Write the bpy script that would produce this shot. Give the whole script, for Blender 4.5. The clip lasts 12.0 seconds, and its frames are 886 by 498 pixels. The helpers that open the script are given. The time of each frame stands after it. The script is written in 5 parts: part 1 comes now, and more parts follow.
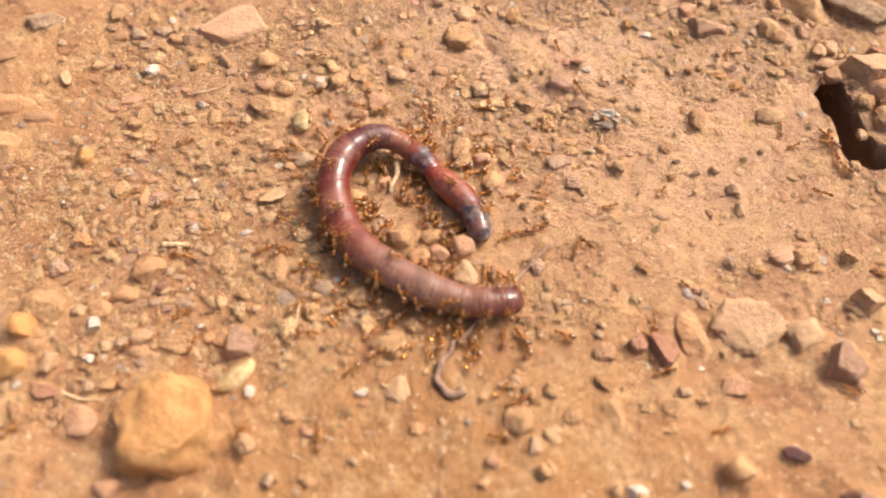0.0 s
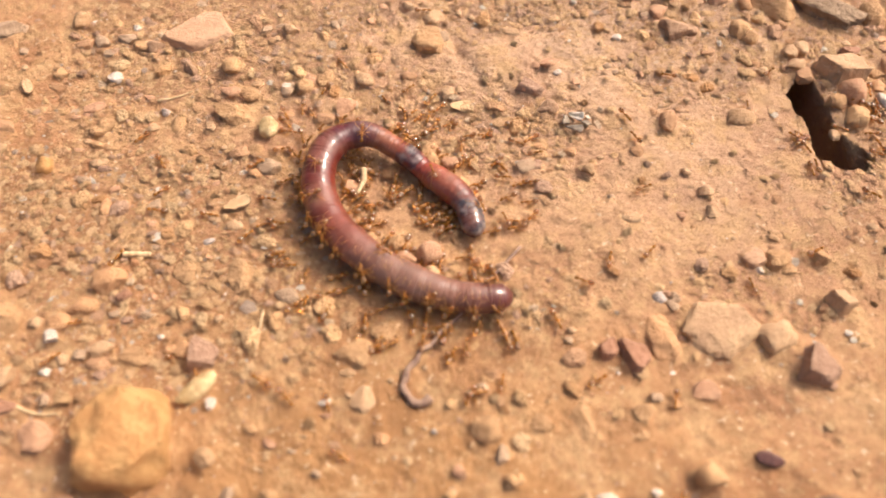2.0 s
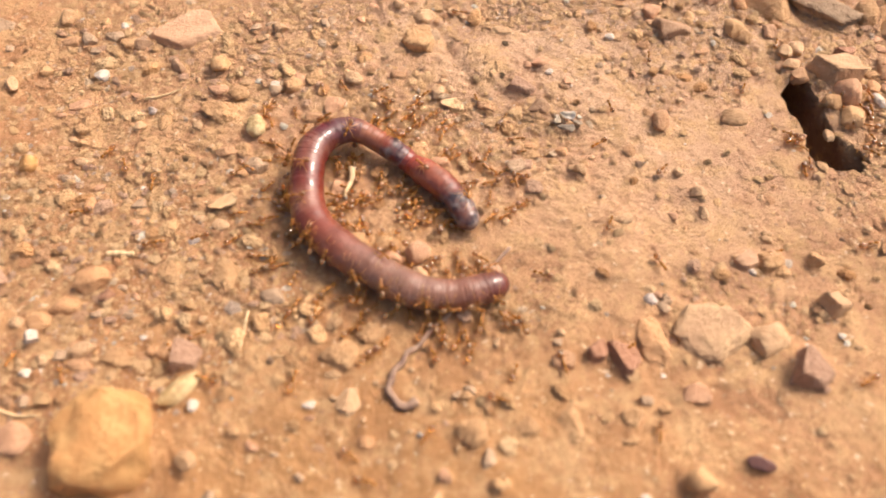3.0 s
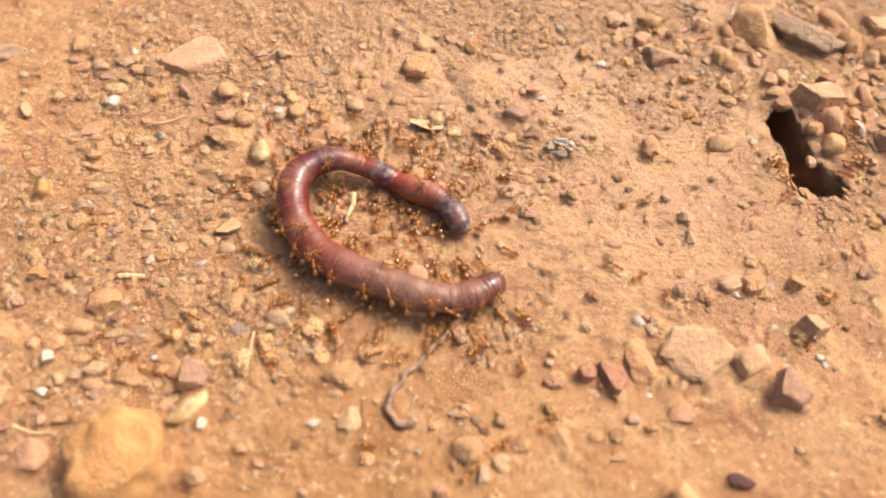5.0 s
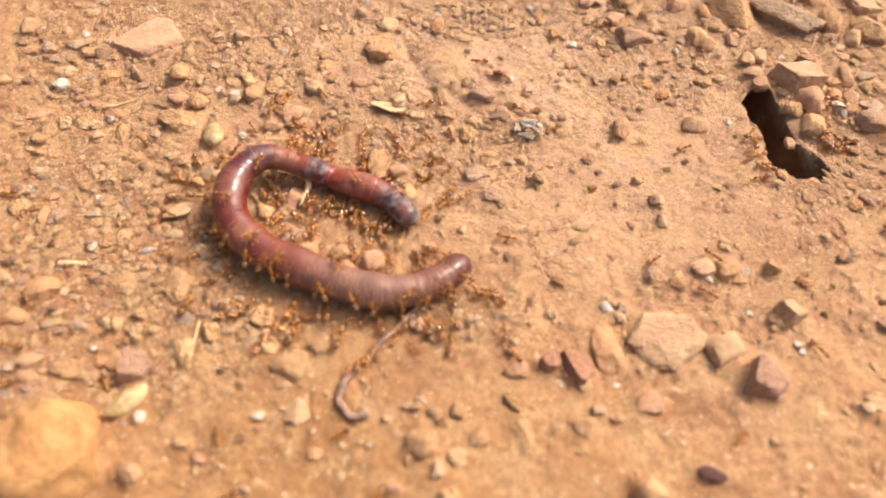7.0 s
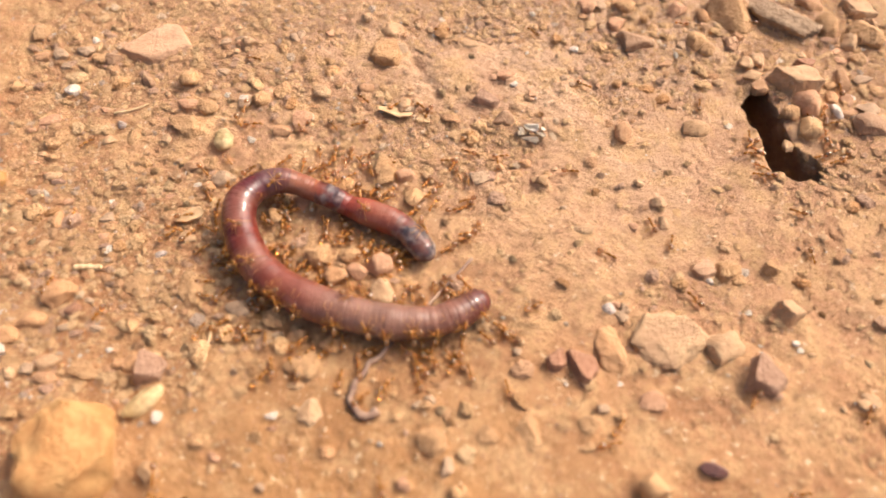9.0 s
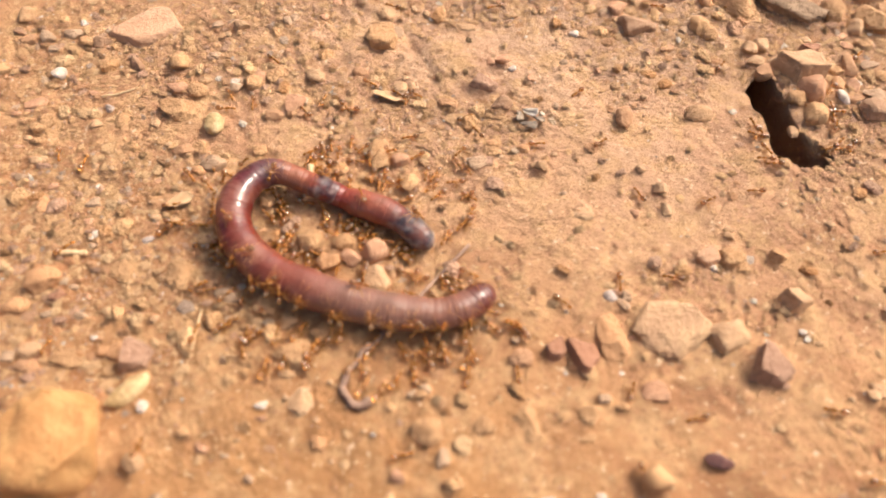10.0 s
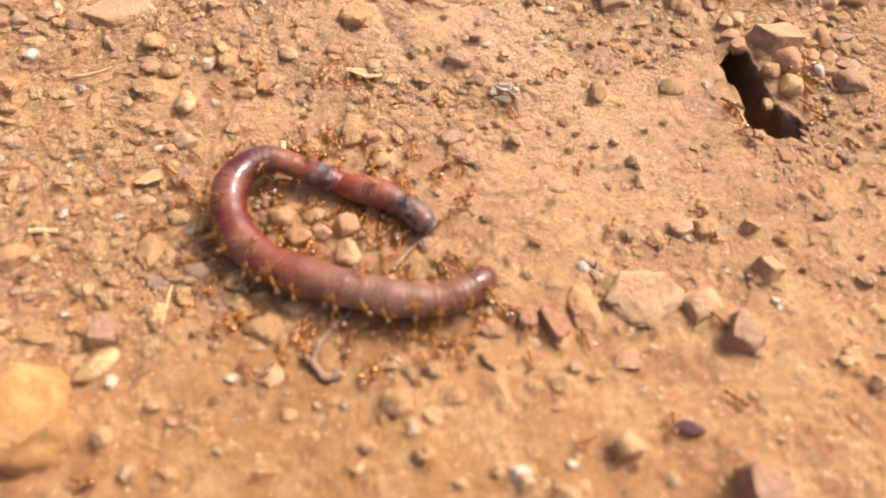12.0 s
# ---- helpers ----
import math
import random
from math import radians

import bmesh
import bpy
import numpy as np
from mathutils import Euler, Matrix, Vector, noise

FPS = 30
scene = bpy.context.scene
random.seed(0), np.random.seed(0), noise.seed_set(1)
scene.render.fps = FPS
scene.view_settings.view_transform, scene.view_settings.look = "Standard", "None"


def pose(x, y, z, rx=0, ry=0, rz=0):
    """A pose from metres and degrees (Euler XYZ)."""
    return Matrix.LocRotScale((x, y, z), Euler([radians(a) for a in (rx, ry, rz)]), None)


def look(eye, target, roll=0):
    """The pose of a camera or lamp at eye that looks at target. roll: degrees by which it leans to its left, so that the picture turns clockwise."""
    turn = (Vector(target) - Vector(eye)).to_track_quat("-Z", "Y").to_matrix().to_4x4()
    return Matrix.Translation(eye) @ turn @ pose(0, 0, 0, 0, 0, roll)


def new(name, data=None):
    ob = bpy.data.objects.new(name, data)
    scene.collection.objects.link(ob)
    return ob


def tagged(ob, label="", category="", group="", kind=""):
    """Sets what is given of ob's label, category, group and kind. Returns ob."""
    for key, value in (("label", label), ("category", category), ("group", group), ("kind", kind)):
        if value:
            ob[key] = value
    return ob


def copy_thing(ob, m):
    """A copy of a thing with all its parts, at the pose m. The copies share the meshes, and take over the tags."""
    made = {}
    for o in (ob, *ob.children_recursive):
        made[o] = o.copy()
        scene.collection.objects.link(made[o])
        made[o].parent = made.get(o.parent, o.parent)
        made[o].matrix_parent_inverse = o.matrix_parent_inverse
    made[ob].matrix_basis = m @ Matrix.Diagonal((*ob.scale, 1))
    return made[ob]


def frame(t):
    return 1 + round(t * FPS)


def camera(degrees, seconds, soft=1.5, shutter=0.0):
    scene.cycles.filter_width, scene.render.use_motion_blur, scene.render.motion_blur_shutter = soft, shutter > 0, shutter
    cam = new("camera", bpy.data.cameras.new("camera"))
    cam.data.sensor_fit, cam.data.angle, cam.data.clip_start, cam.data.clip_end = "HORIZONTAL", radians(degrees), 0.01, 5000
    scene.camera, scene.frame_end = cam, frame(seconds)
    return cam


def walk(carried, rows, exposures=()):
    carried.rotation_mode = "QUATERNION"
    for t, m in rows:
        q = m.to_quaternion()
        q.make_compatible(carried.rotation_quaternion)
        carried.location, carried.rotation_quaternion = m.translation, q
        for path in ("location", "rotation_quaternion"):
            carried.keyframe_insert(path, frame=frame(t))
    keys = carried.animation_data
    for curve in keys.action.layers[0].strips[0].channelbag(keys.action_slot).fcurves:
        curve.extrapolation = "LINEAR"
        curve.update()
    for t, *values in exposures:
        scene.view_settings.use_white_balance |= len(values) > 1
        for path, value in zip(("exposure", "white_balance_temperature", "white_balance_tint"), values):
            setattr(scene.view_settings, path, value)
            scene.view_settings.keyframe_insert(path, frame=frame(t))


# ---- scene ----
# Camera, held by hand a little over ten centimetres above the soil.
cam = camera(60.0, 12.0, soft=1.88)
cam.data.dof.use_dof = True
cam.data.dof.focus_distance = 0.143
cam.data.dof.aperture_fstop = 13.0
ROWS = [
    (0.0, -0.00000, -0.00000, 0.10903, 32.157, -0.703, 0.000),
    (0.5, 0.00326, -0.00141, 0.10860, 32.620, -1.168, 0.142),
    (1.0, 0.00574, -0.00156, 0.10875, 32.630, -1.214, -0.126),
    (1.5, 0.00318, -0.00039, 0.10652, 32.893, -1.205, -0.455),
    (2.0, 0.00420, 0.00066, 0.10680, 32.900, -0.770, -0.937),
    (2.5, 0.00270, 0.00020, 0.10660, 33.063, -0.868, -0.991),
    (3.0, 0.00612, 0.00122, 0.10505, 33.148, -0.884, -0.789),
    (5.0, 0.00614, 0.00133, 0.11195, 33.189, -1.103, -0.733),
    (5.5, 0.01101, -0.00112, 0.11044, 33.449, -1.073, -0.649),
    (6.0, 0.00841, -0.00148, 0.11082, 33.485, -1.422, -0.671),
    (6.5, 0.01070, -0.00010, 0.10787, 33.506, -1.167, -1.005),
    (7.0, 0.01280, 0.00165, 0.10456, 33.757, -1.036, -1.064),
    (9.0, 0.01117, 0.00093, 0.10759, 33.477, -1.079, -1.332),
    (9.5, 0.01135, 0.00119, 0.10552, 33.427, -1.110, -1.280),
    (10.0, 0.01155, 0.00098, 0.10314, 33.543, -1.251, -1.335),
    (10.5, 0.01269, 0.00010, 0.10081, 33.617, -1.117, -1.493),
    (11.0, 0.01398, -0.00132, 0.10149, 33.547, -1.087, -1.642),
    (11.5, 0.01472, -0.00212, 0.10120, 33.546, -1.132, -1.695),
    (12.0, 0.01560, -0.00234, 0.10055, 33.511, -0.966, -2.045),
]
walk(cam, [(t, pose(x, y, z, rx, ry, rz)) for t, x, y, z, rx, ry, rz in ROWS], [(0.0, 0.62), (6.0, 0.70), (12.0, 0.66)])

# World: a hazy sun high on the side towards +x, and the sky round it.
SUN_EL, SUN_AZ = 50.0, 33.0  # degrees above the ground; degrees from +x towards +y
world = bpy.data.worlds.new("sky")
scene.world = world
world.use_nodes = True
wn = world.node_tree.nodes
sky = wn.new("ShaderNodeTexSky")
sky.sky_type, sky.sun_disc = "NISHITA", False
sky.dust_density, sky.air_density, sky.ozone_density = 9.0, 0.55, 0.45
sky.sun_elevation, sky.sun_rotation = radians(SUN_EL), radians(90 - SUN_AZ)
world.node_tree.links.new(sky.outputs[0], wn["Background"].inputs[0])
wn["Background"].inputs[1].default_value = 0.15
sun = new("sun", bpy.data.lights.new("sun", "SUN"))
sun.data.energy, sun.data.angle, sun.data.color = 1.6, radians(9.0), (1.0, 0.92, 0.78)
se, sa = radians(SUN_EL), radians(SUN_AZ)
sun.matrix_world = look((math.cos(se) * math.cos(sa), math.cos(se) * math.sin(sa), math.sin(se)), (0, 0, 0))

MM = 0.001


# ---- materials ----
def ramp_between(nt, fac, a, b):
    mix = nt.nodes.new("ShaderNodeMix")
    mix.data_type = "RGBA"
    nt.links.new(fac, mix.inputs[0])
    for k, col in ((6, a), (7, b)):
        if hasattr(col, "links"):
            nt.links.new(col, mix.inputs[k])
        else:
            mix.inputs[k].default_value = (*col, 1)
    return mix.outputs[2]


def tex(nt, scale, detail=4.0, rough=0.6, lo=0.35, hi=0.65):
    """A noise in object space, stretched to run from 0 to 1 between lo and hi."""
    co = nt.nodes.new("ShaderNodeTexCoord")
    n = nt.nodes.new("ShaderNodeTexNoise")
    n.inputs["Scale"].default_value, n.inputs["Detail"].default_value, n.inputs["Roughness"].default_value = scale, detail, rough
    nt.links.new(co.outputs["Object"], n.inputs["Vector"])
    m = nt.nodes.new("ShaderNodeMapRange")
    m.inputs[1].default_value, m.inputs[2].default_value = lo, hi
    nt.links.new(n.outputs[0], m.inputs[0])
    return m.outputs[0]


def bump(nt, bsdf, height, distance, strength=1.0, below=None):
    b = nt.nodes.new("ShaderNodeBump")
    b.inputs["Strength"].default_value, b.inputs["Distance"].default_value = strength, distance
    nt.links.new(height, b.inputs["Height"])
    if below:
        nt.links.new(below, b.inputs["Normal"])
    nt.links.new(b.outputs[0], bsdf.inputs["Normal"])
    return b.outputs[0]


def material(name):
    m = bpy.data.materials.new(name)
    m.use_nodes = True
    return m, m.node_tree, m.node_tree.nodes["Principled BSDF"]


def times(nt, a, b):
    m = nt.nodes.new("ShaderNodeMath")
    m.operation = "MULTIPLY"
    for k, v in enumerate((a, b)):
        if hasattr(v, "links"):
            nt.links.new(v, m.inputs[k])
        else:
            m.inputs[k].default_value = v
    return m.outputs[0]


def between(nt, value, lo, hi, to_lo=0.0, to_hi=1.0):
    r = nt.nodes.new("ShaderNodeMapRange")
    for k, v in enumerate((lo, hi, to_lo, to_hi)):
        r.inputs[k + 1].default_value = v
    nt.links.new(value, r.inputs[0])
    return r.outputs[0]


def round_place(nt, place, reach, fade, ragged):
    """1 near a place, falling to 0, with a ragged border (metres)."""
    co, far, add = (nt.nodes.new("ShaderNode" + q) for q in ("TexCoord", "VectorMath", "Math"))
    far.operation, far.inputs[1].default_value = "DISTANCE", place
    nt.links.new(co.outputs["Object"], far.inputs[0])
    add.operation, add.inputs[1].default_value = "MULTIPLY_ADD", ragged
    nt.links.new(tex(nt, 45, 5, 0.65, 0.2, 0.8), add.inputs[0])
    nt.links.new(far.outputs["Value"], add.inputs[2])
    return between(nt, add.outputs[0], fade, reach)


def soil_material(name, vary=""):
    """Dry soil. Smooth washed plates (the mesh's own crust value) lie between loose granular earth."""
    m, nt, b = material(name)
    crust = nt.nodes.new("ShaderNodeAttribute")
    crust.attribute_name = "crust"
    loose = between(nt, crust.outputs["Fac"], 0.0, 1.0, 1.0, 0.8)
    c = ramp_between(nt, tex(nt, 26, 3), (0.54, 0.256, 0.117), (0.61, 0.312, 0.150))
    c = ramp_between(nt, times(nt, crust.outputs["Fac"], tex(nt, 70, 4, 0.6, 0.2, 0.7)), c, (0.615, 0.342, 0.158))
    # paler and pinker round a far spot; darker and more orange round a near one
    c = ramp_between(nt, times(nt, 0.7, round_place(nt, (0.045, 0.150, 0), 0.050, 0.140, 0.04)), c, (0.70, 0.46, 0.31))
    c = ramp_between(nt, times(nt, 0.85, round_place(nt, (0.0, 0.020, 0), 0.025, 0.080, 0.03)), c, (0.50, 0.248, 0.095))
    c = ramp_between(nt, times(nt, 0.85, tex(nt, 130, 5, 0.75, 0.47, 0.62)), c, (0.685, 0.415, 0.205))
    c = ramp_between(nt, times(nt, loose, tex(nt, 120, 5, 0.7, 0.58, 0.82)), c, (0.51, 0.25, 0.118))
    c = ramp_between(nt, times(nt, loose, tex(nt, 700, 3, 0.7, 0.57, 0.72)), c, (0.45, 0.225, 0.115))
    c = ramp_between(nt, tex(nt, 760, 2, 0.5, 0.64, 0.74), c, (0.80, 0.565, 0.35))
    if vary:
        if vary == "islands":
            pick = nt.nodes.new("ShaderNodeNewGeometry").outputs["Random Per Island"]
        else:
            pick = nt.nodes.new("ShaderNodeObjectInfo").outputs["Random"]
        tints = [(0.1, 0.4, (0.70, 0.42, 0.205)), (0.42, 0.58, (0.74, 0.475, 0.25)), (0.66, 0.78, (0.60, 0.325, 0.165)), (0.84, 0.88, (0.57, 0.34, 0.215))]
        if vary == "objects":
            tints = [(lo, hi, tuple(0.86 * v for v in col)) for lo, hi, col in tints]
        else:
            tints += [(0.93, 0.96, (0.70, 0.49, 0.31)), (0.975, 0.98, (0.50, 0.35, 0.25)), (0.988, 0.992, (0.78, 0.66, 0.52))]
        for lo, hi, col in tints:
            c = ramp_between(nt, between(nt, pick, lo, hi), c, col)
    nt.links.new(c, b.inputs["Base Color"])
    b.inputs["Roughness"].default_value, b.inputs["Specular IOR Level"].default_value = 0.9, 0.3
    first = bump(nt, b, times(nt, loose, tex(nt, 420, 6, 0.75, 0.2, 0.8)), 0.0013)
    bump(nt, b, times(nt, loose, tex(nt, 1700, 4, 0.75, 0.2, 0.8)), 0.0004, 1.0, first)
    return m


def rock_material(name, base, other, dust=0.5, rough=0.75, fine=900, grain=0.00025, patch=260):
    m, nt, b = material(name)
    earth = (0.50, 0.27, 0.125)
    base, other = (tuple((0.92 if rough < 0.4 else 0.97) * q for q in col) for col in (base, other))
    base, other = (tuple(p + (0.12 + 0.6 * dust) * (q - p) for p, q in zip(col, earth)) for col in (base, other))
    c = ramp_between(nt, tex(nt, patch, 4, 0.65, 0.4, 0.62), base, other)
    dark = tuple(0.6 * v for v in base)
    c = ramp_between(nt, tex(nt, fine, 4, 0.7, 0.58, 0.8), c, dark)
    lo = 0.72 - 0.22 * dust
    c = ramp_between(nt, tex(nt, 330, 5, 0.7, lo, lo + 0.3), c, (0.53, 0.29, 0.135))
    nt.links.new(c, b.inputs["Base Color"])
    b.inputs["Roughness"].default_value, b.inputs["Specular IOR Level"].default_value = rough, 0.3
    first = bump(nt, b, tex(nt, 420, 5, 0.65, 0.2, 0.8), grain * 1.6)
    bump(nt, b, tex(nt, 2200, 3, 0.7, 0.2, 0.8), grain * 0.6, 1.0, first)
    return m


def plain_material(name, base, other, rough, scale=1500, coat=0.0, sss=0.0, clear=0.0):
    m, nt, b = material(name)
    nt.links.new(ramp_between(nt, tex(nt, scale, 3), base, other), b.inputs["Base Color"])
    b.inputs["Roughness"].default_value, b.inputs["Coat Weight"].default_value = rough, coat
    b.inputs["Coat Roughness"].default_value = 0.12
    b.inputs["Transmission Weight"].default_value = clear
    if sss:
        b.inputs["Subsurface Weight"].default_value, b.inputs["Subsurface Scale"].default_value = sss, 0.0006
    return m


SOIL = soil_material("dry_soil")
CRUMB = soil_material("soil_crumbs", "islands")
CLOD = soil_material("soil_clods", "objects")
ROCK = {
    "tan": rock_material("tan_stone", (0.49, 0.275, 0.13), (0.63, 0.385, 0.195), 0.5, 0.8, 700, 0.0005),
    "flat": rock_material("mottled_stone", (0.40, 0.245, 0.145), (0.57, 0.38, 0.215), 0.32, 0.75, 500, 0.0003, 190),
    "sand": rock_material("sandy_stone", (0.40, 0.26, 0.155), (0.52, 0.35, 0.21), 0.45),
    "pale": rock_material("pale_stone", (0.44, 0.275, 0.155), (0.57, 0.40, 0.245), 0.5),
    "yellow": rock_material("yellow_stone", (0.47, 0.27, 0.12), (0.57, 0.365, 0.19), 0.6),
    "ochre": rock_material("ochre_stone", (0.44, 0.205, 0.066), (0.56, 0.315, 0.118), 0.2, 0.75, 420),
    "ochre2": rock_material("ochre_quartz", (0.38, 0.26, 0.11), (0.76, 0.58, 0.31), 0.15, 0.45),
    "rust": rock_material("rusty_stone", (0.43, 0.21, 0.10), (0.55, 0.30, 0.15), 0.7),
    "rose": rock_material("rose_stone", (0.46, 0.27, 0.172), (0.57, 0.355, 0.235), 0.4, 0.8, 500),
    "orange": rock_material("orange_stone", (0.52, 0.24, 0.065), (0.60, 0.32, 0.11), 0.3, 0.55),
    "pink": rock_material("pinkish_stone", (0.43, 0.215, 0.14), (0.56, 0.32, 0.215), 0.6),
    "maroon": rock_material("maroon_stone", (0.28, 0.115, 0.085), (0.44, 0.215, 0.155), 0.45, 0.8, 500, 0.0005),
    "plum": rock_material("plum_stone", (0.25, 0.145, 0.115), (0.40, 0.255, 0.195), 0.4, 0.8, 600, 0.0004),
    "brown": rock_material("brown_stone", (0.31, 0.163, 0.095), (0.42, 0.235, 0.137), 0.6),
    "dark": rock_material("dark_stone", (0.22, 0.137, 0.097), (0.33, 0.21, 0.145), 0.5),
    "grey": rock_material("grey_stone", (0.29, 0.215, 0.155), (0.42, 0.32, 0.23), 0.5),
    "slate": rock_material("slate_stone", (0.24, 0.185, 0.135), (0.42, 0.32, 0.225), 0.45, 0.8, 700, 0.0006),
    "olive": rock_material("olive_stone", (0.30, 0.19, 0.105), (0.42, 0.28, 0.16), 0.6),
    "white": rock_material("white_quartz", (0.62, 0.53, 0.43), (0.74, 0.66, 0.58), 0.2, 0.35),
    "blue": rock_material("bluish_quartz", (0.42, 0.37, 0.34), (0.56, 0.50, 0.46), 0.3, 0.45),
    "seed": plain_material("seed_husk", (0.13, 0.055, 0.045), (0.20, 0.09, 0.07), 0.65),
}
AMBER = plain_material("amber_chitin", (0.46, 0.165, 0.020), (0.58, 0.245, 0.038), 0.25, 2500, 0.25, 0.0, 0.45)
AMBER_LEG = plain_material("amber_leg", (0.56, 0.225, 0.036), (0.66, 0.305, 0.062), 0.35, 2500, 0.1, 0.0, 0.3)
GASTER = plain_material("brown_chitin", (0.46, 0.19, 0.036), (0.58, 0.27, 0.06), 0.12, 1800, 1.0, 0.0, 0.75)
STRAW = plain_material("dry_straw", (0.52, 0.34, 0.17), (0.63, 0.45, 0.255), 0.7)
LEAF = plain_material("dry_leaf", (0.44, 0.265, 0.125), (0.54, 0.35, 0.185), 0.8, 700)
ROOT = plain_material("dark_root", (0.14, 0.072, 0.050), (0.38, 0.235, 0.155), 0.8, 620)
SHELL = plain_material("grey_shell", (0.18, 0.135, 0.095), (0.36, 0.28, 0.20), 0.8, 900)
SHELL_WHITE = plain_material("white_shell", (0.46, 0.37, 0.27), (0.66, 0.57, 0.46), 0.7, 900)


def worm_material():
    """Skin: each ring brings its own colour, and in alpha its place along the body."""
    m, nt, b = material("worm_skin")
    info, co, split, merge, along = (nt.nodes.new("ShaderNode" + q) for q in ("ObjectInfo", "TexCoord", "SeparateXYZ", "CombineXYZ", "Math"))
    along.operation, along.inputs[1].default_value = "MULTIPLY_ADD", 0.0915
    nt.links.new(co.outputs["Object"], split.inputs[0])
    nt.links.new(info.outputs["Alpha"], along.inputs[0])
    nt.links.new(split.outputs[1], along.inputs[2])
    for k, src in enumerate((split.outputs[0], along.outputs[0], split.outputs[2])):
        nt.links.new(src, merge.inputs[k])

    def mottle(scale, detail, lo, hi):
        n, r = nt.nodes.new("ShaderNodeTexNoise"), nt.nodes.new("ShaderNodeMapRange")
        n.inputs["Scale"].default_value, n.inputs["Detail"].default_value = scale, detail
        nt.links.new(merge.outputs[0], n.inputs["Vector"])
        r.inputs[1].default_value, r.inputs[2].default_value = lo, hi
        nt.links.new(n.outputs[0], r.inputs[0])
        return r.outputs[0]

    # wrinkles that run round the body
    folds, squash = nt.nodes.new("ShaderNodeTexNoise"), nt.nodes.new("ShaderNodeVectorMath")
    squash.operation, squash.inputs[1].default_value = "MULTIPLY", (0.12, 1.0, 0.12)
    nt.links.new(merge.outputs[0], squash.inputs[0])
    nt.links.new(squash.outputs[0], folds.inputs["Vector"])
    folds.inputs["Scale"].default_value, folds.inputs["Detail"].default_value = 1500, 2
    wrinkle = between(nt, folds.outputs[0], 0.3, 0.7)
    hsv = nt.nodes.new("ShaderNodeHueSaturation")
    hsv.inputs["Value"].default_value = 0.74
    nt.links.new(info.outputs["Color"], hsv.inputs["Color"])
    c = ramp_between(nt, mottle(260, 5, 0.38, 0.66), info.outputs["Color"], hsv.outputs[0])
    c = ramp_between(nt, times(nt, wrinkle, 0.14), c, hsv.outputs[0])
    c = ramp_between(nt, mottle(120, 3, 0.50, 0.78), c, (0.255, 0.108, 0.068))
    # dark, dried parts: a band behind the red swelling, and the head
    band = nt.nodes.new("ShaderNodeValToRGB")
    stops = ((0.0, 0.25), (0.02, 0.0), (0.66, 0.0), (0.69, 0.2), (0.70, 0.0), (0.735, 0.0), (0.752, 0.85), (0.78, 0.8), (0.795, 0.0), (0.895, 0.0), (0.925, 0.95), (1.0, 0.85))
    for at, v in stops[2:]:
        band.color_ramp.elements.new(at)
    for e, (at, v) in zip(band.color_ramp.elements, stops):
        e.position, e.color = at, (v, v, v, 1)
    nt.links.new(info.outputs["Alpha"], band.inputs[0])
    dark = nt.nodes.new("ShaderNodeMath")
    dark.operation = "MULTIPLY"
    nt.links.new(band.outputs[0], dark.inputs[0])
    nt.links.new(mottle(330, 4, 0.38, 0.56), dark.inputs[1])
    c = ramp_between(nt, dark.outputs[0], c, ramp_between(nt, mottle(700, 4, 0.42, 0.68), (0.040, 0.034, 0.040), (0.30, 0.24, 0.21)))
    nt.links.new(c, b.inputs["Base Color"])
    b.inputs["Roughness"].default_value = 0.42
    b.inputs["Specular IOR Level"].default_value = 0.2
    b.inputs["Coat Weight"].default_value, b.inputs["Coat Roughness"].default_value = 0.65, 0.075
    b.inputs["Subsurface Weight"].default_value, b.inputs["Subsurface Scale"].default_value = 0.2, 0.0012
    b.inputs["Subsurface Radius"].default_value = (1.0, 0.35, 0.25)
    first = bump(nt, b, mottle(380, 4, 0.3, 0.7), 0.00014)
    bump(nt, b, wrinkle, 0.00008, 1.0, first)
    return m


WORM = worm_material()


# ---- the lie of the land (millimetres in, millimetres out) ----
def lattice(i, j, seed):
    v = np.sin(i * 127.1 + j * 311.7 + seed * 74.7) * 43758.5453
    return v - np.floor(v)


def soft_noise(x, y, seed):
    i, j = np.floor(x), np.floor(y)
    u, v = x - i, y - j
    u, v = u * u * u * (u * (6 * u - 15) + 10), v * v * v * (v * (6 * v - 15) + 10)
    a = lattice(i, j, seed) * (1 - u) + lattice(i + 1, j, seed) * u
    b = lattice(i, j + 1, seed) * (1 - u) + lattice(i + 1, j + 1, seed) * u
    return (a * (1 - v) + b * v) * 2 - 1


HOLE = [(73.9, 105.4), (74.0, 102.0), (75.6, 96.7), (75.0, 90.1), (75.6, 87.9), (81.7, 86.8), (84.3, 87.8), (85.4, 90.4), (83.4, 94.0), (81.6, 95.6), (80.6, 99.5), (80.3, 103.6), (79.8, 107.8), (76.5, 108.6)]


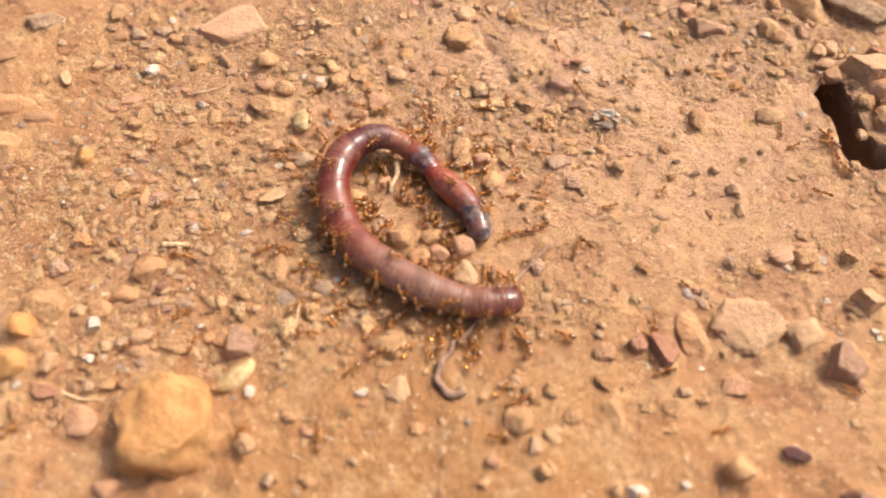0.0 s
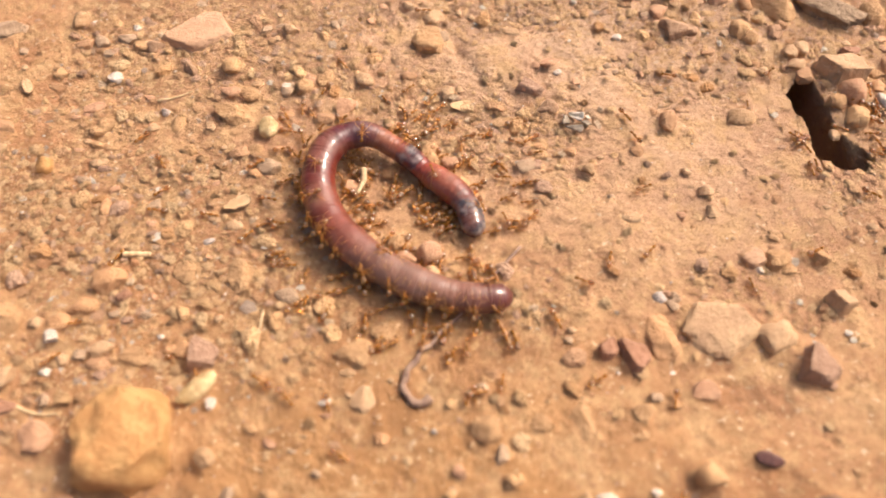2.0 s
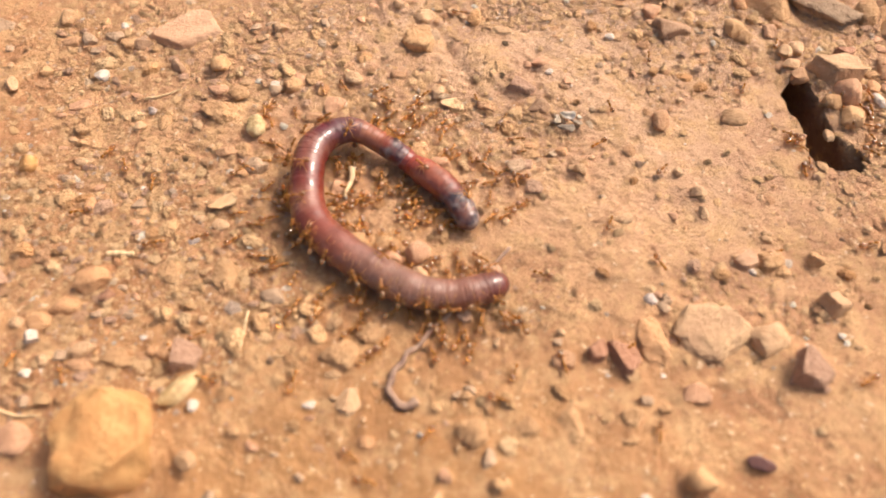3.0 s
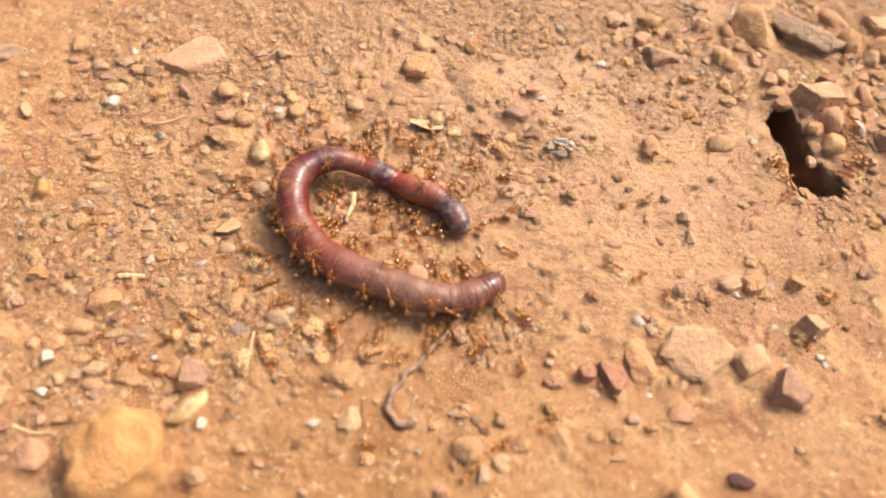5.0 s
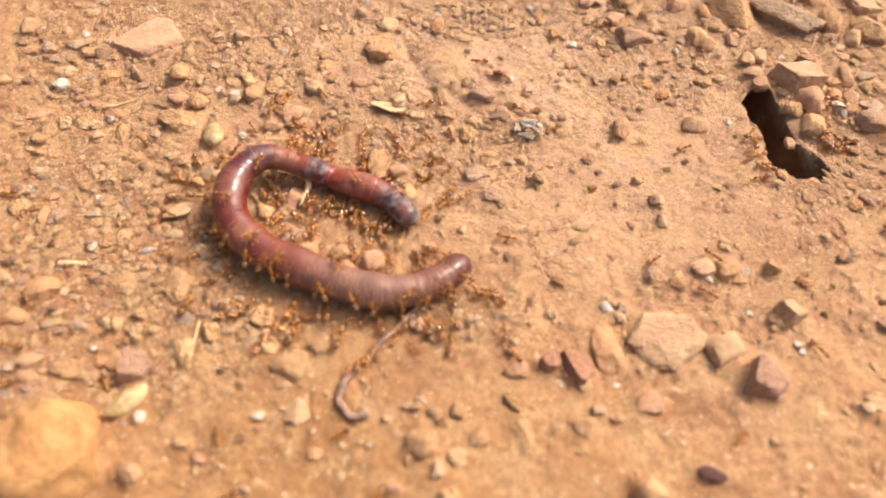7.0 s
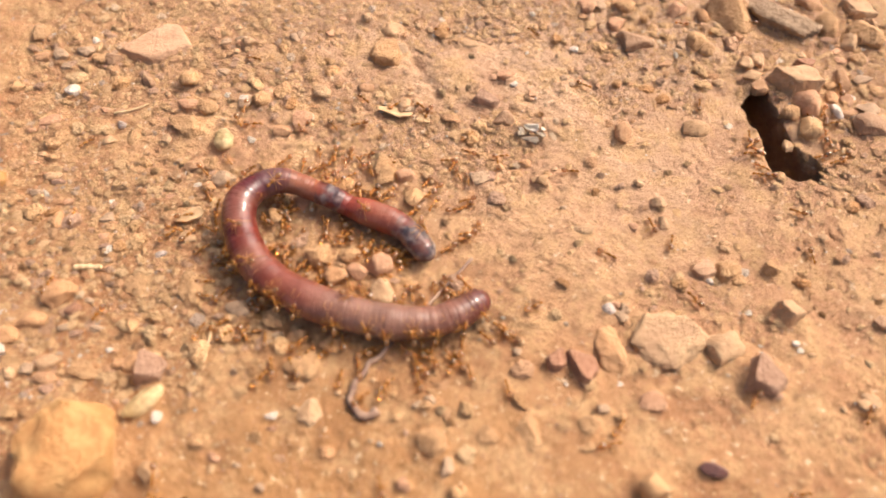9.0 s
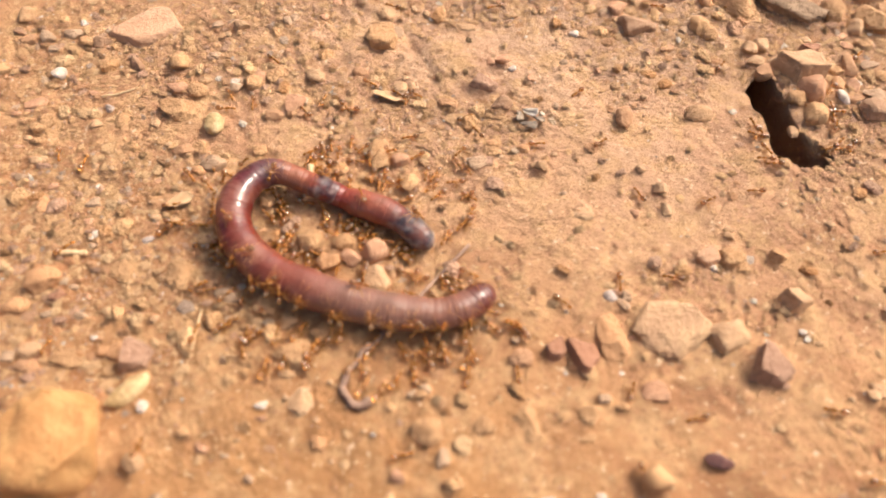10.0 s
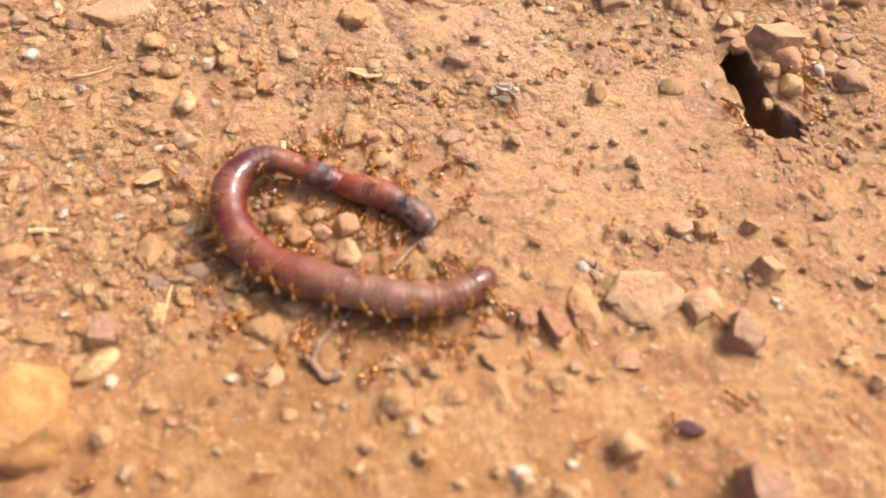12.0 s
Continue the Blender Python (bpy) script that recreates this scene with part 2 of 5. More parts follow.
def hole_depth(x, y):
    """How far inside the ant hole a place lies, and how steep the rim nearest to it is."""
    inside = np.zeros(np.shape(x), bool)
    best = np.full(np.shape(x), 1e9)
    wide = np.ones(np.shape(x))
    n = len(HOLE)
    for k in range(n):
        (ax, ay), (bx, by) = HOLE[k], HOLE[(k + 1) % n]
        cross = (ay > y) != (by > y)
        at_x = ax + (y - ay) / (by - ay if by != ay else 1e-9) * (bx - ax)
        inside ^= cross & (x < at_x)
        t = np.clip(((x - ax) * (bx - ax) + (y - ay) * (by - ay)) / ((bx - ax) ** 2 + (by - ay) ** 2), 0, 1)
        d = np.hypot(x - ax - t * (bx - ax), y - ay - t * (by - ay))
        w = 1.0 if k < 6 else 1.6
        wide = np.where(d < best, w, wide)
        best = np.minimum(best, d)
    return np.where(inside, best, 0.0), wide


def clod(x, y, cx, cy, rx, ry, h):
    d = np.hypot((x - cx) / rx, (y - cy) / ry)
    return h * np.clip(1.25 - d, 0, 1) ** 0.6 * (d < 1.25)


def ledge(v, lo, hi):
    u = np.clip((v - lo) / (hi - lo), 0, 1)
    return u * u * (3 - 2 * u)


STONES = []  # x, y, length, width, height in mm, turn in degrees, kind


def lay_stones(rows):
    STONES.extend(rows)


lay_stones([
    (-79.6, 122.4, 7.8, 5.2, 1.9, 8, "grey"),
    (-65.3, 124.7, 3.0, 4.3, 2.1, 0, "olive"),
    (-41.6, 111.8, 4.0, 2.4, 1.7, -65, "dark"),
    (-49.2, 117.6, 3.8, 3.1, 1.8, 0, "dark"),
    (-55.1, 119.6, 3.6, 2.8, 1.3, 0, "grey"),
    (-60.0, 118.8, 2.9, 3.1, 1.4, 0, "grey"),
    (-63.7, 118.3, 3.6, 2.8, 1.2, 0, "brown"),
    (-55.2, 108.9, 2.6, 2.4, 1.7, 0, "white"),
    (-33.5, 111.4, 3.8, 3.5, 2.1, 0, "yellow"),
    (-33.1, 105.5, 4.6, 2.5, 1.2, -20, "pink"),
    (-28.9, 104.7, 4.1, 3.7, 1.8, 0, "tan"),
    (-44.5, 100.7, 1.6, 1.6, 1.1, 0, "blue"),
    (-55.8, 95.8, 3.1, 2.6, 1.3, 0, "tan"),
    (-57.1, 93.4, 1.6, 1.0, 0.6, 0, "pale"),
])
lay_stones([
    (-55.4, 93.0, 2.7, 1.8, 0.9, 0, "tan"),
    (-54.4, 88.6, 2.4, 1.8, 1.1, 10, "pale"),
    (-46.2, 96.9, 2.0, 1.5, 0.9, 0, "pale"),
    (-41.6, 97.5, 2.8, 2.1, 1.0, 0, "tan"),
    (-62.9, 87.2, 3.0, 3.6, 2.4, 0, "orange"),
    (-73.4, 96.2, 6.1, 3.1, 1.1, -12, "brown"),
    (-80.5, 99.5, 10.6, 5.9, 2.7, 8, "rust"),
    (-78.6, 88.0, 9.1, 8.4, 3.9, 0, "tan"),
    (-85.0, 112.5, 4.9, 2.1, 0.7, 8, "brown"),
    (-74.8, 116.6, 1.8, 1.7, 1.0, 0, "grey"),
    (-23.1, 122.1, 3.2, 2.9, 1.7, 0, "pale"),
    (-22.0, 105.6, 2.4, 2.4, 1.4, 0, "white"),
    (-19.1, 105.5, 3.5, 3.1, 1.9, 0, "tan"),
    (-7.6, 107.9, 3.7, 2.8, 1.3, -15, "pale"),
])
lay_stones([
    (0.7, 109.1, 2.9, 2.3, 1.7, 0, "brown"),
    (7.2, 120.0, 3.0, 2.6, 1.5, 0, "grey"),
    (4.5, 118.8, 6.4, 6.3, 2.2, 0, "tan"),
    (23.9, 106.0, 5.3, 3.3, 1.6, -25, "plum"),
    (28.2, 112.3, 3.8, 2.5, 1.5, 0, "pink"),
    (26.9, 100.7, 4.1, 2.8, 1.7, 0, "dark"),
    (49.0, 97.3, 3.2, 4.3, 2.3, 0, "brown"),
    (63.2, 98.8, 5.0, 3.8, 1.8, 0, "olive"),
    (55.2, 121.5, 7.3, 5.3, 2.3, -10, "dark"),
    (52.2, 127.4, 3.6, 3.9, 1.7, 0, "pink"),
    (69.5, 120.4, 4.0, 3.7, 2.0, 0, "tan"),
    (78.9, 117.0, 1.8, 2.7, 1.1, 0, "white"),
    (52.9, 81.2, 2.4, 2.3, 1.5, 0, "sand"),
    (47.9, 76.5, 1.6, 1.8, 0.9, 0, "pink"),
])
lay_stones([
    (53.4, 77.3, 1.8, 2.5, 0.9, 0, "sand"),
    (58.3, 67.7, 4.0, 3.8, 1.5, 0, "rose"),
    (62.4, 67.4, 4.4, 4.3, 1.7, 0, "tan"),
    (69.9, 67.9, 2.9, 2.8, 1.7, 0, "tan"),
    (69.9, 58.9, 4.3, 4.2, 2.7, 0, "sand"),
    (50.2, 54.8, 12.5, 10.1, 1.9, 5, "flat"),
    (58.3, 53.0, 6.3, 6.1, 2.1, 0, "pale"),
    (40.4, 53.3, 4.5, 8.2, 1.3, 0, "rust"),
    (36.0, 50.1, 4.2, 6.7, 2.1, 14, "maroon"),
    (31.8, 51.3, 3.5, 3.9, 2.1, 0, "maroon"),
    (63.5, 47.8, 6.0, 6.2, 3.8, -22, "plum"),
    (52.5, 33.9, 3.9, 2.0, 1.4, -15, "seed"),
    (43.3, 31.4, 4.2, 3.4, 3.1, 0, "yellow"),
    (45.5, 44.5, 4.3, 3.0, 1.5, 0, "pink"),
])
lay_stones([
    (40.4, 42.1, 2.0, 1.3, 0.9, 0, "tan"),
    (35.5, 40.7, 3.2, 2.9, 1.1, 0, "tan"),
    (41.3, 60.2, 2.2, 2.0, 0.8, 0, "blue"),
    (43.3, 59.0, 1.8, 2.0, 0.7, 30, "grey"),
    (42.6, 61.0, 1.7, 1.1, 0.9, 0, "pink"),
    (28.5, 28.3, 3.2, 2.3, 1.6, 0, "white"),
    (15.6, 31.1, 1.9, 2.0, 1.4, 0, "yellow"),
    (14.5, 34.8, 2.0, 2.9, 1.0, 0, "grey"),
    (8.4, 32.6, 1.9, 2.1, 1.0, 0, "pink"),
    (12.4, 38.5, 4.3, 4.2, 2.2, 0, "tan"),
    (-2.7, 37.6, 2.5, 1.9, 1.1, 0, "rust"),
    (-11.5, 32.7, 1.5, 1.4, 0.9, 0, "grey"),
    (-11.1, 43.2, 1.9, 1.2, 0.7, 0, "white"),
    (5.0, 38.5, 0.9, 0.8, 0.6, 0, "white"),
])
lay_stones([
    (11.7, 44.2, 2.1, 1.6, 0.9, 0, "tan"),
    (-6.9, 50.6, 5.4, 4.7, 1.5, 20, "tan"),
    (-39.3, 38.0, 13.7, 15.2, 6.2, 3, "ochre"),
    (-30.2, 45.7, 6.7, 2.9, 2.0, 48, "ochre2"),
    (-27.8, 43.3, 1.5, 1.8, 1.1, 0, "white"),
    (-30.1, 51.3, 4.9, 5.3, 2.7, 0, "plum"),
    (-53.6, 54.1, 2.3, 2.0, 1.7, 0, "white"),
    (-53.3, 48.6, 1.7, 1.4, 1.1, 0, "white"),
    (-51.9, 44.0, 1.9, 1.7, 0.9, 0, "grey"),
    (-58.7, 47.6, 2.7, 3.4, 1.6, 0, "pale"),
    (-64.7, 47.3, 5.1, 4.7, 2.8, 0, "orange"),
    (-58.3, 43.1, 4.4, 2.9, 1.6, 0, "maroon"),
    (-64.2, 53.5, 3.9, 3.6, 2.7, 0, "orange"),
    (-62.1, 57.2, 6.4, 5.5, 2.9, 0, "tan"),
])
lay_stones([
    (-50.1, 59.5, 4.7, 2.8, 1.5, 15, "rust"),
    (-45.6, 52.3, 3.5, 2.2, 1.5, 35, "pale"),
    (-56.5, 56.8, 2.1, 2.1, 1.3, 0, "pale"),
    (-52.2, 38.6, 5.1, 4.6, 1.4, 0, "pink"),
    (-46.7, 64.2, 5.4, 4.8, 2.0, 0, "rust"),
    (-43.9, 61.4, 2.4, 2.2, 1.4, 0, "maroon"),
    (-45.6, 49.9, 3.6, 2.3, 1.0, 0, "brown"),
    (-27.5, 35.3, 2.9, 2.9, 1.5, 20, "olive"),
    (-23.6, 30.2, 2.2, 2.3, 1.1, 0, "grey"),
    (-46.0, 28.8, 3.8, 2.8, 1.6, 0, "pink"),
    (-29.1, 90.4, 3.9, 2.5, 1.2, 0, "brown"),
    (-23.5, 87.2, 3.9, 3.5, 1.8, 0, "grey"),
    (-13.6, 79.1, 3.4, 3.1, 1.6, 0, "yellow"),
    (-6.0, 70.4, 4.8, 4.3, 3.0, 0, "tan"),
])
lay_stones([
    (4.7, 89.6, 3.5, 4.9, 1.8, 0, "tan"),
    (-24.5, 96.0, 3.2, 4.6, 1.9, 0, "ochre2"),
    (-30.4, 100.0, 6.6, 4.5, 1.7, -10, "tan"),
    (21.8, 86.7, 3.5, 2.6, 1.4, 0, "grey"),
    (32.7, 86.0, 2.3, 2.4, 1.4, 0, "olive"),
    (24.6, 89.6, 3.1, 2.0, 1.0, 0, "tan"),
    (30.1, 90.5, 2.5, 1.8, 0.9, 0, "rust"),
    (-21.4, 39.4, 2.2, 1.8, 1.0, 0, "tan"),
    (-5.4, 43.4, 3.7, 4.4, 0.7, 0, "pale"),
    (26.5, 39.6, 3.7, 6.3, 0.7, 0, "tan"),
    (-10.8, 41.2, 1.7, 0.8, 0.6, 0, "pink"),
    (-62.0, 51.0, 2.6, 1.3, 0.5, 0, "pale"),
    (-61.7, 50.3, 2.1, 1.8, 1.0, 0, "tan"),
    (-51.3, 50.5, 2.1, 1.9, 1.3, 0, "pale"),
])
lay_stones([
    (-41.6, 77.4, 2.0, 2.1, 1.0, 0, "tan"),
    (-18.0, 29.9, 2.4, 1.6, 0.7, 0, "tan"),
    (7.4, 30.0, 1.4, 1.4, 0.7, 0, "pale"),
    (25.6, 28.5, 1.8, 1.7, 0.9, 0, "olive"),
    (35.6, 29.3, 1.4, 1.1, 0.7, 0, "white"),
    (84.6, 109.3, 9.8, 7.6, 4.2, -4, "sand"),
    (77.7, 109.1, 3.3, 3.7, 2.0, 0, "brown"),
    (77.2, 112.2, 3.5, 2.7, 1.6, 0, "pale"),
    (81.9, 102.3, 3.9, 3.9, 2.3, 0, "tan"),
    (85.9, 104.4, 5.5, 6.3, 3.3, 20, "pink"),
    (91.4, 102.6, 1.8, 3.6, 1.1, 35, "white"),
    (85.0, 98.4, 4.4, 4.4, 2.6, 0, "yellow"),
    (80.3, 95.3, 1.8, 2.7, 1.1, 0, "pale"),
    (95.1, 111.2, 2.6, 5.9, 1.6, 0, "brown"),
])
lay_stones([
    (99.5, 111.7, 3.5, 2.4, 1.0, 0, "grey"),
    (96.6, 98.8, 6.3, 4.5, 2.0, -15, "dark"),
    (88.0, 129.3, 16.0, 7.8, 3.2, -36, "slate"),
    (97.0, 126.9, 5.2, 6.4, 3.1, 0, "tan"),
    (105.6, 132.8, 7.9, 5.7, 2.2, -15, "sand"),
    (104.0, 124.2, 6.7, 7.7, 3.1, 0, "tan"),
    (95.5, 134.9, 5.1, 5.3, 2.1, 0, "brown"),
    (76.9, 130.4, 9.0, 11.5, 4.8, 0, "tan"),
    (67.8, 122.0, 4.1, 4.3, 2.4, 20, "yellow"),
    (76.9, 116.0, 3.1, 3.1, 1.7, 0, "pale"),
    (78.9, 116.7, 1.9, 2.2, 1.3, 0, "white"),
    (46.7, 133.1, 3.7, 4.9, 1.9, 0, "pink"),
    (54.8, 133.2, 4.5, 4.8, 2.1, 0, "tan"),
    (65.7, 131.5, 3.8, 4.0, 2.1, 0, "pink"),
])
lay_stones([
    (70.6, 111.3, 2.6, 1.9, 1.1, 0, "pale"),
    (100.2, 122.3, 3.7, 4.0, 2.1, 0, "pale"),
    (83.0, 112.2, 2.6, 2.8, 1.6, 0, "olive"),
    (89.3, 115.8, 4.8, 3.2, 1.7, 30, "maroon"),
    (100.5, 117.4, 3.1, 3.5, 1.5, 0, "tan"),
    (91.2, 106.0, 2.5, 2.9, 1.3, 0, "rust"),
    (-41.6, 121.6, 13.6, 9.6, 0.9, 14, "rose"),
    (-49.2, 121.2, 4.6, 2.2, 0.5, 15, "rose"),
    (-2.8, 66.5, 3.9, 3.2, 2.1, 10, "rust"),
])
lay_stones([
    (0.7, 67.2, 3.4, 2.7, 1.9, -15, "pink"),
    (4.4, 68.3, 4.1, 3.7, 2.8, 12, "pink"),
    (5.0, 63.3, 4.0, 4.7, 2.0, 0, "pale"),
    (-0.4, 70.6, 3.6, 3.0, 1.8, 0, "tan"),
    (-9.4, 82.2, 3.6, 3.8, 1.3, 10, "pink"),
    (4.7, 87.5, 3.5, 4.3, 2.1, 0, "tan"),
    (8.4, 87.6, 3.3, 3.1, 1.9, 0, "pink"),
    (10.0, 82.5, 3.3, 4.1, 1.6, 0, "yellow"),
    (22.4, 87.3, 2.6, 2.4, 1.2, 0, "pink"),
    (28.7, 26.9, 2.8, 2.8, 2.0, 0, "sand"),
    (60.3, 24.9, 7.2, 6.9, 4.7, 0, "plum"),
    (78.7, 44.0, 3.0, 2.4, 0.9, -40, "pale"),
    (-14.4, 98.4, 3.4, 2.8, 1.3, 0, "brown"),
    (-10.8, 100.7, 3.5, 3.6, 1.7, 0, "pink"),
    (-31.9, 99.8, 7.3, 5.4, 1.9, -12, "tan"),
])
lay_stones([
    (81.0, 39.9, 2.4, 2.3, 1.5, 0, "olive"),
    (82.9, 45.6, 3.4, 2.3, 1.2, 0, "olive"),
    (-26.5, 90.9, 2.9, 2.9, 1.4, 0, "tan"),
    (-24.7, 87.3, 2.7, 2.4, 1.2, 0, "grey"),
    (-22.1, 105.4, 2.5, 2.4, 1.4, 0, "grey"),
    (-19.1, 106.6, 3.6, 4.2, 2.1, 0, "tan"),
    (38.0, 43.3, 1.8, 1.5, 1.1, 0, "grey"),
    (34.4, 25.0, 4.4, 3.5, 2.0, 0, "olive"),
    (16.3, 31.2, 2.0, 2.0, 1.2, 0, "yellow"),
    (7.1, 29.5, 1.5, 1.3, 0.9, 0, "yellow"),
    (20.4, 27.3, 1.8, 1.4, 1.0, 0, "pale"),
    (12.2, 44.9, 1.8, 1.6, 0.9, 0, "grey"),
    (-54.7, 97.1, 3.4, 3.0, 1.3, 0, "tan"),
    (-55.3, 108.9, 2.7, 2.5, 1.4, 0, "white"),
])
lay_stones([
    (43.8, 60.3, 1.8, 2.0, 1.1, 0, "grey"),
    (-16.2, 90.3, 2.6, 2.4, 1.2, 0, "tan"),
    (-53.5, 88.6, 2.5, 1.6, 0.7, 0, "pale"),
    (-66.0, 110.3, 3.0, 2.5, 0.9, 0, "yellow"),
    (-71.4, 106.5, 2.1, 3.7, 1.1, 30, "pale"),
    (-46.1, 97.1, 2.5, 2.4, 1.1, 0, "pale"),
    (-41.8, 97.8, 3.3, 3.6, 1.1, 0, "tan"),
    (-35.5, 96.9, 1.9, 2.1, 0.9, 0, "pale"),
    (-29.9, 89.6, 3.6, 2.7, 1.3, 0, "pink"),
    (-57.6, 101.4, 4.2, 2.4, 0.8, 20, "pink"),
    (-50.6, 78.8, 2.3, 3.4, 0.9, 0, "rust"),
    (-57.7, 76.6, 1.5, 1.4, 0.9, 0, "pale"),
    (-53.2, 56.8, 3.5, 2.7, 1.4, 0, "rust"),
    (-35.2, 66.0, 3.8, 4.2, 0.8, 0, "tan"),
])
lay_stones([
    (-34.0, 58.7, 2.3, 2.0, 1.1, 0, "yellow"),
    (-26.0, 65.2, 4.6, 6.3, 0.9, 0, "tan"),
    (-28.5, 57.2, 1.6, 1.4, 0.8, 0, "pale"),
    (0.2, 129.4, 1.9, 1.9, 1.1, 0, "pale"),
    (-14.1, 123.4, 2.1, 2.2, 1.0, 0, "grey"),
    (-15.4, 107.8, 2.8, 3.0, 1.4, 0, "tan"),
    (8.4, 104.8, 2.6, 3.9, 1.3, 0, "pale"),
    (5.4, 125.6, 5.1, 3.8, 0.9, 0, "pale"),
    (29.5, 109.9, 1.6, 1.2, 0.7, 0, "white"),
    (22.5, 92.5, 2.7, 1.8, 0.9, 0, "tan"),
    (24.8, 92.0, 2.7, 1.8, 0.9, 0, "rust"),
    (28.7, 88.1, 2.4, 2.4, 1.2, 0, "tan"),
    (19.2, 75.2, 1.3, 1.8, 0.8, 0, "pale"),
    (50.2, 85.4, 1.8, 1.7, 1.1, 0, "pale"),
])
lay_stones([
    (39.0, 75.7, 3.3, 2.0, 0.6, 0, "pale"),
    (58.9, 65.6, 1.3, 1.4, 0.8, 0, "white"),
    (64.0, 80.9, 1.4, 1.3, 0.8, 0, "sand"),
    (62.7, 72.0, 2.5, 1.2, 0.8, -20, "olive"),
    (63.7, 65.8, 2.8, 2.1, 0.8, 0, "tan"),
    (65.1, 132.4, 3.2, 3.5, 1.5, 0, "pink"),
    (71.4, 130.6, 2.4, 4.3, 1.5, 0, "rust"),
    (79.1, 116.8, 3.0, 3.3, 1.8, 0, "pale"),
    (100.2, 123.7, 2.9, 3.0, 1.6, 0, "yellow"),
    (90.6, 116.2, 1.4, 4.3, 1.0, 0, "brown"),
    (92.5, 109.8, 3.2, 2.0, 0.9, 0, "tan"),
    (97.6, 102.7, 4.0, 3.6, 1.6, 0, "grey"),
    (89.4, 119.0, 2.6, 2.1, 0.9, 0, "pale"),
    (97.1, 120.3, 3.1, 2.2, 0.9, 10, "pink"),
])
lay_stones([
    (100.4, 116.7, 2.8, 2.8, 1.2, 0, "rust"),
    (101.1, 108.4, 2.9, 2.9, 1.2, 0, "tan"),
    (94.5, 105.4, 2.7, 2.5, 1.1, 20, "pink"),
    (98.8, 100.2, 2.6, 2.5, 1.1, 0, "pink"),
    (-14.8, 108.9, 2.8, 3.3, 1.4, 0, "tan"),
    (-17.9, 108.0, 2.6, 4.0, 1.3, 0, "pink"),
    (12.3, 94.5, 1.4, 1.4, 0.8, 0, "pale"),
    (9.8, 97.8, 1.3, 1.2, 0.8, 0, "pale"),
    (21.3, 121.6, 4.4, 1.9, 0.9, -15, "pale"),
    (8.9, 104.8, 1.9, 2.2, 1.0, 0, "pale"),
    (-33.4, 52.2, 3.1, 3.1, 1.5, 0, "rust"),
    (-34.4, 58.5, 1.9, 2.6, 1.0, 0, "yellow"),
    (-28.1, 57.0, 1.4, 1.6, 0.7, 0, "pale"),
    (-28.3, 74.8, 2.8, 2.4, 0.7, 30, "pale"),
])
lay_stones([
    (-18.1, 61.0, 3.9, 2.8, 1.2, 0, "grey"),
    (-26.0, 85.5, 2.4, 2.1, 1.1, 0, "rust"),
])
lay_stones([
    (-73.0, 111.4, 1.1, 1.5, 0.5, 13, "pale"),
    (-57.9, 116.0, 2.3, 1.8, 0.8, -10, "grey"),
    (-58.1, 124.4, 1.6, 2.0, 0.7, -16, "yellow"),
    (-53.9, 122.9, 1.7, 1.9, 0.7, -9, "white"),
    (-51.8, 117.6, 2.9, 2.6, 1.1, -4, "tan"),
    (-49.6, 123.4, 4.5, 2.5, 0.5, 12, "tan"),
    (-47.9, 104.2, 1.9, 1.4, 0.6, -2, "pink"),
    (-58.7, 99.7, 1.7, 1.1, 0.5, -17, "pink"),
    (-30.5, 104.6, 1.8, 2.6, 0.7, -7, "pink"),
    (-38.5, 110.0, 0.9, 1.0, 0.4, 4, "pale"),
    (-37.5, 108.9, 1.1, 1.2, 0.5, 12, "pale"),
    (-60.2, 98.8, 1.5, 1.0, 0.4, 9, "pink"),
    (-25.0, 123.2, 2.4, 1.9, 0.8, 19, "grey"),
    (-27.8, 122.3, 2.1, 2.2, 0.9, -13, "grey"),
])
lay_stones([
    (-29.6, 127.2, 1.4, 1.1, 0.5, 15, "pale"),
    (-25.8, 126.8, 1.4, 1.1, 0.5, -18, "pale"),
    (-25.8, 119.9, 1.8, 1.4, 0.6, 2, "pale"),
    (-27.4, 114.3, 2.7, 1.8, 0.7, -10, "grey"),
    (-22.5, 106.5, 1.8, 2.5, 0.8, -12, "white"),
    (-9.2, 109.5, 1.6, 2.2, 0.7, 6, "yellow"),
    (-13.0, 124.2, 2.1, 2.2, 0.9, -8, "grey"),
    (-7.1, 125.2, 1.9, 2.2, 0.8, 2, "pink"),
    (-6.3, 122.4, 1.4, 1.4, 0.6, -10, "pale"),
    (-4.7, 129.4, 1.7, 1.4, 0.6, -14, "pink"),
    (0.8, 115.7, 2.4, 1.6, 0.7, 9, "olive"),
    (3.9, 109.7, 1.6, 1.8, 0.7, -3, "tan"),
    (10.3, 105.2, 1.5, 1.7, 0.6, 7, "pale"),
    (9.2, 107.5, 1.4, 1.2, 0.5, 6, "pale"),
])
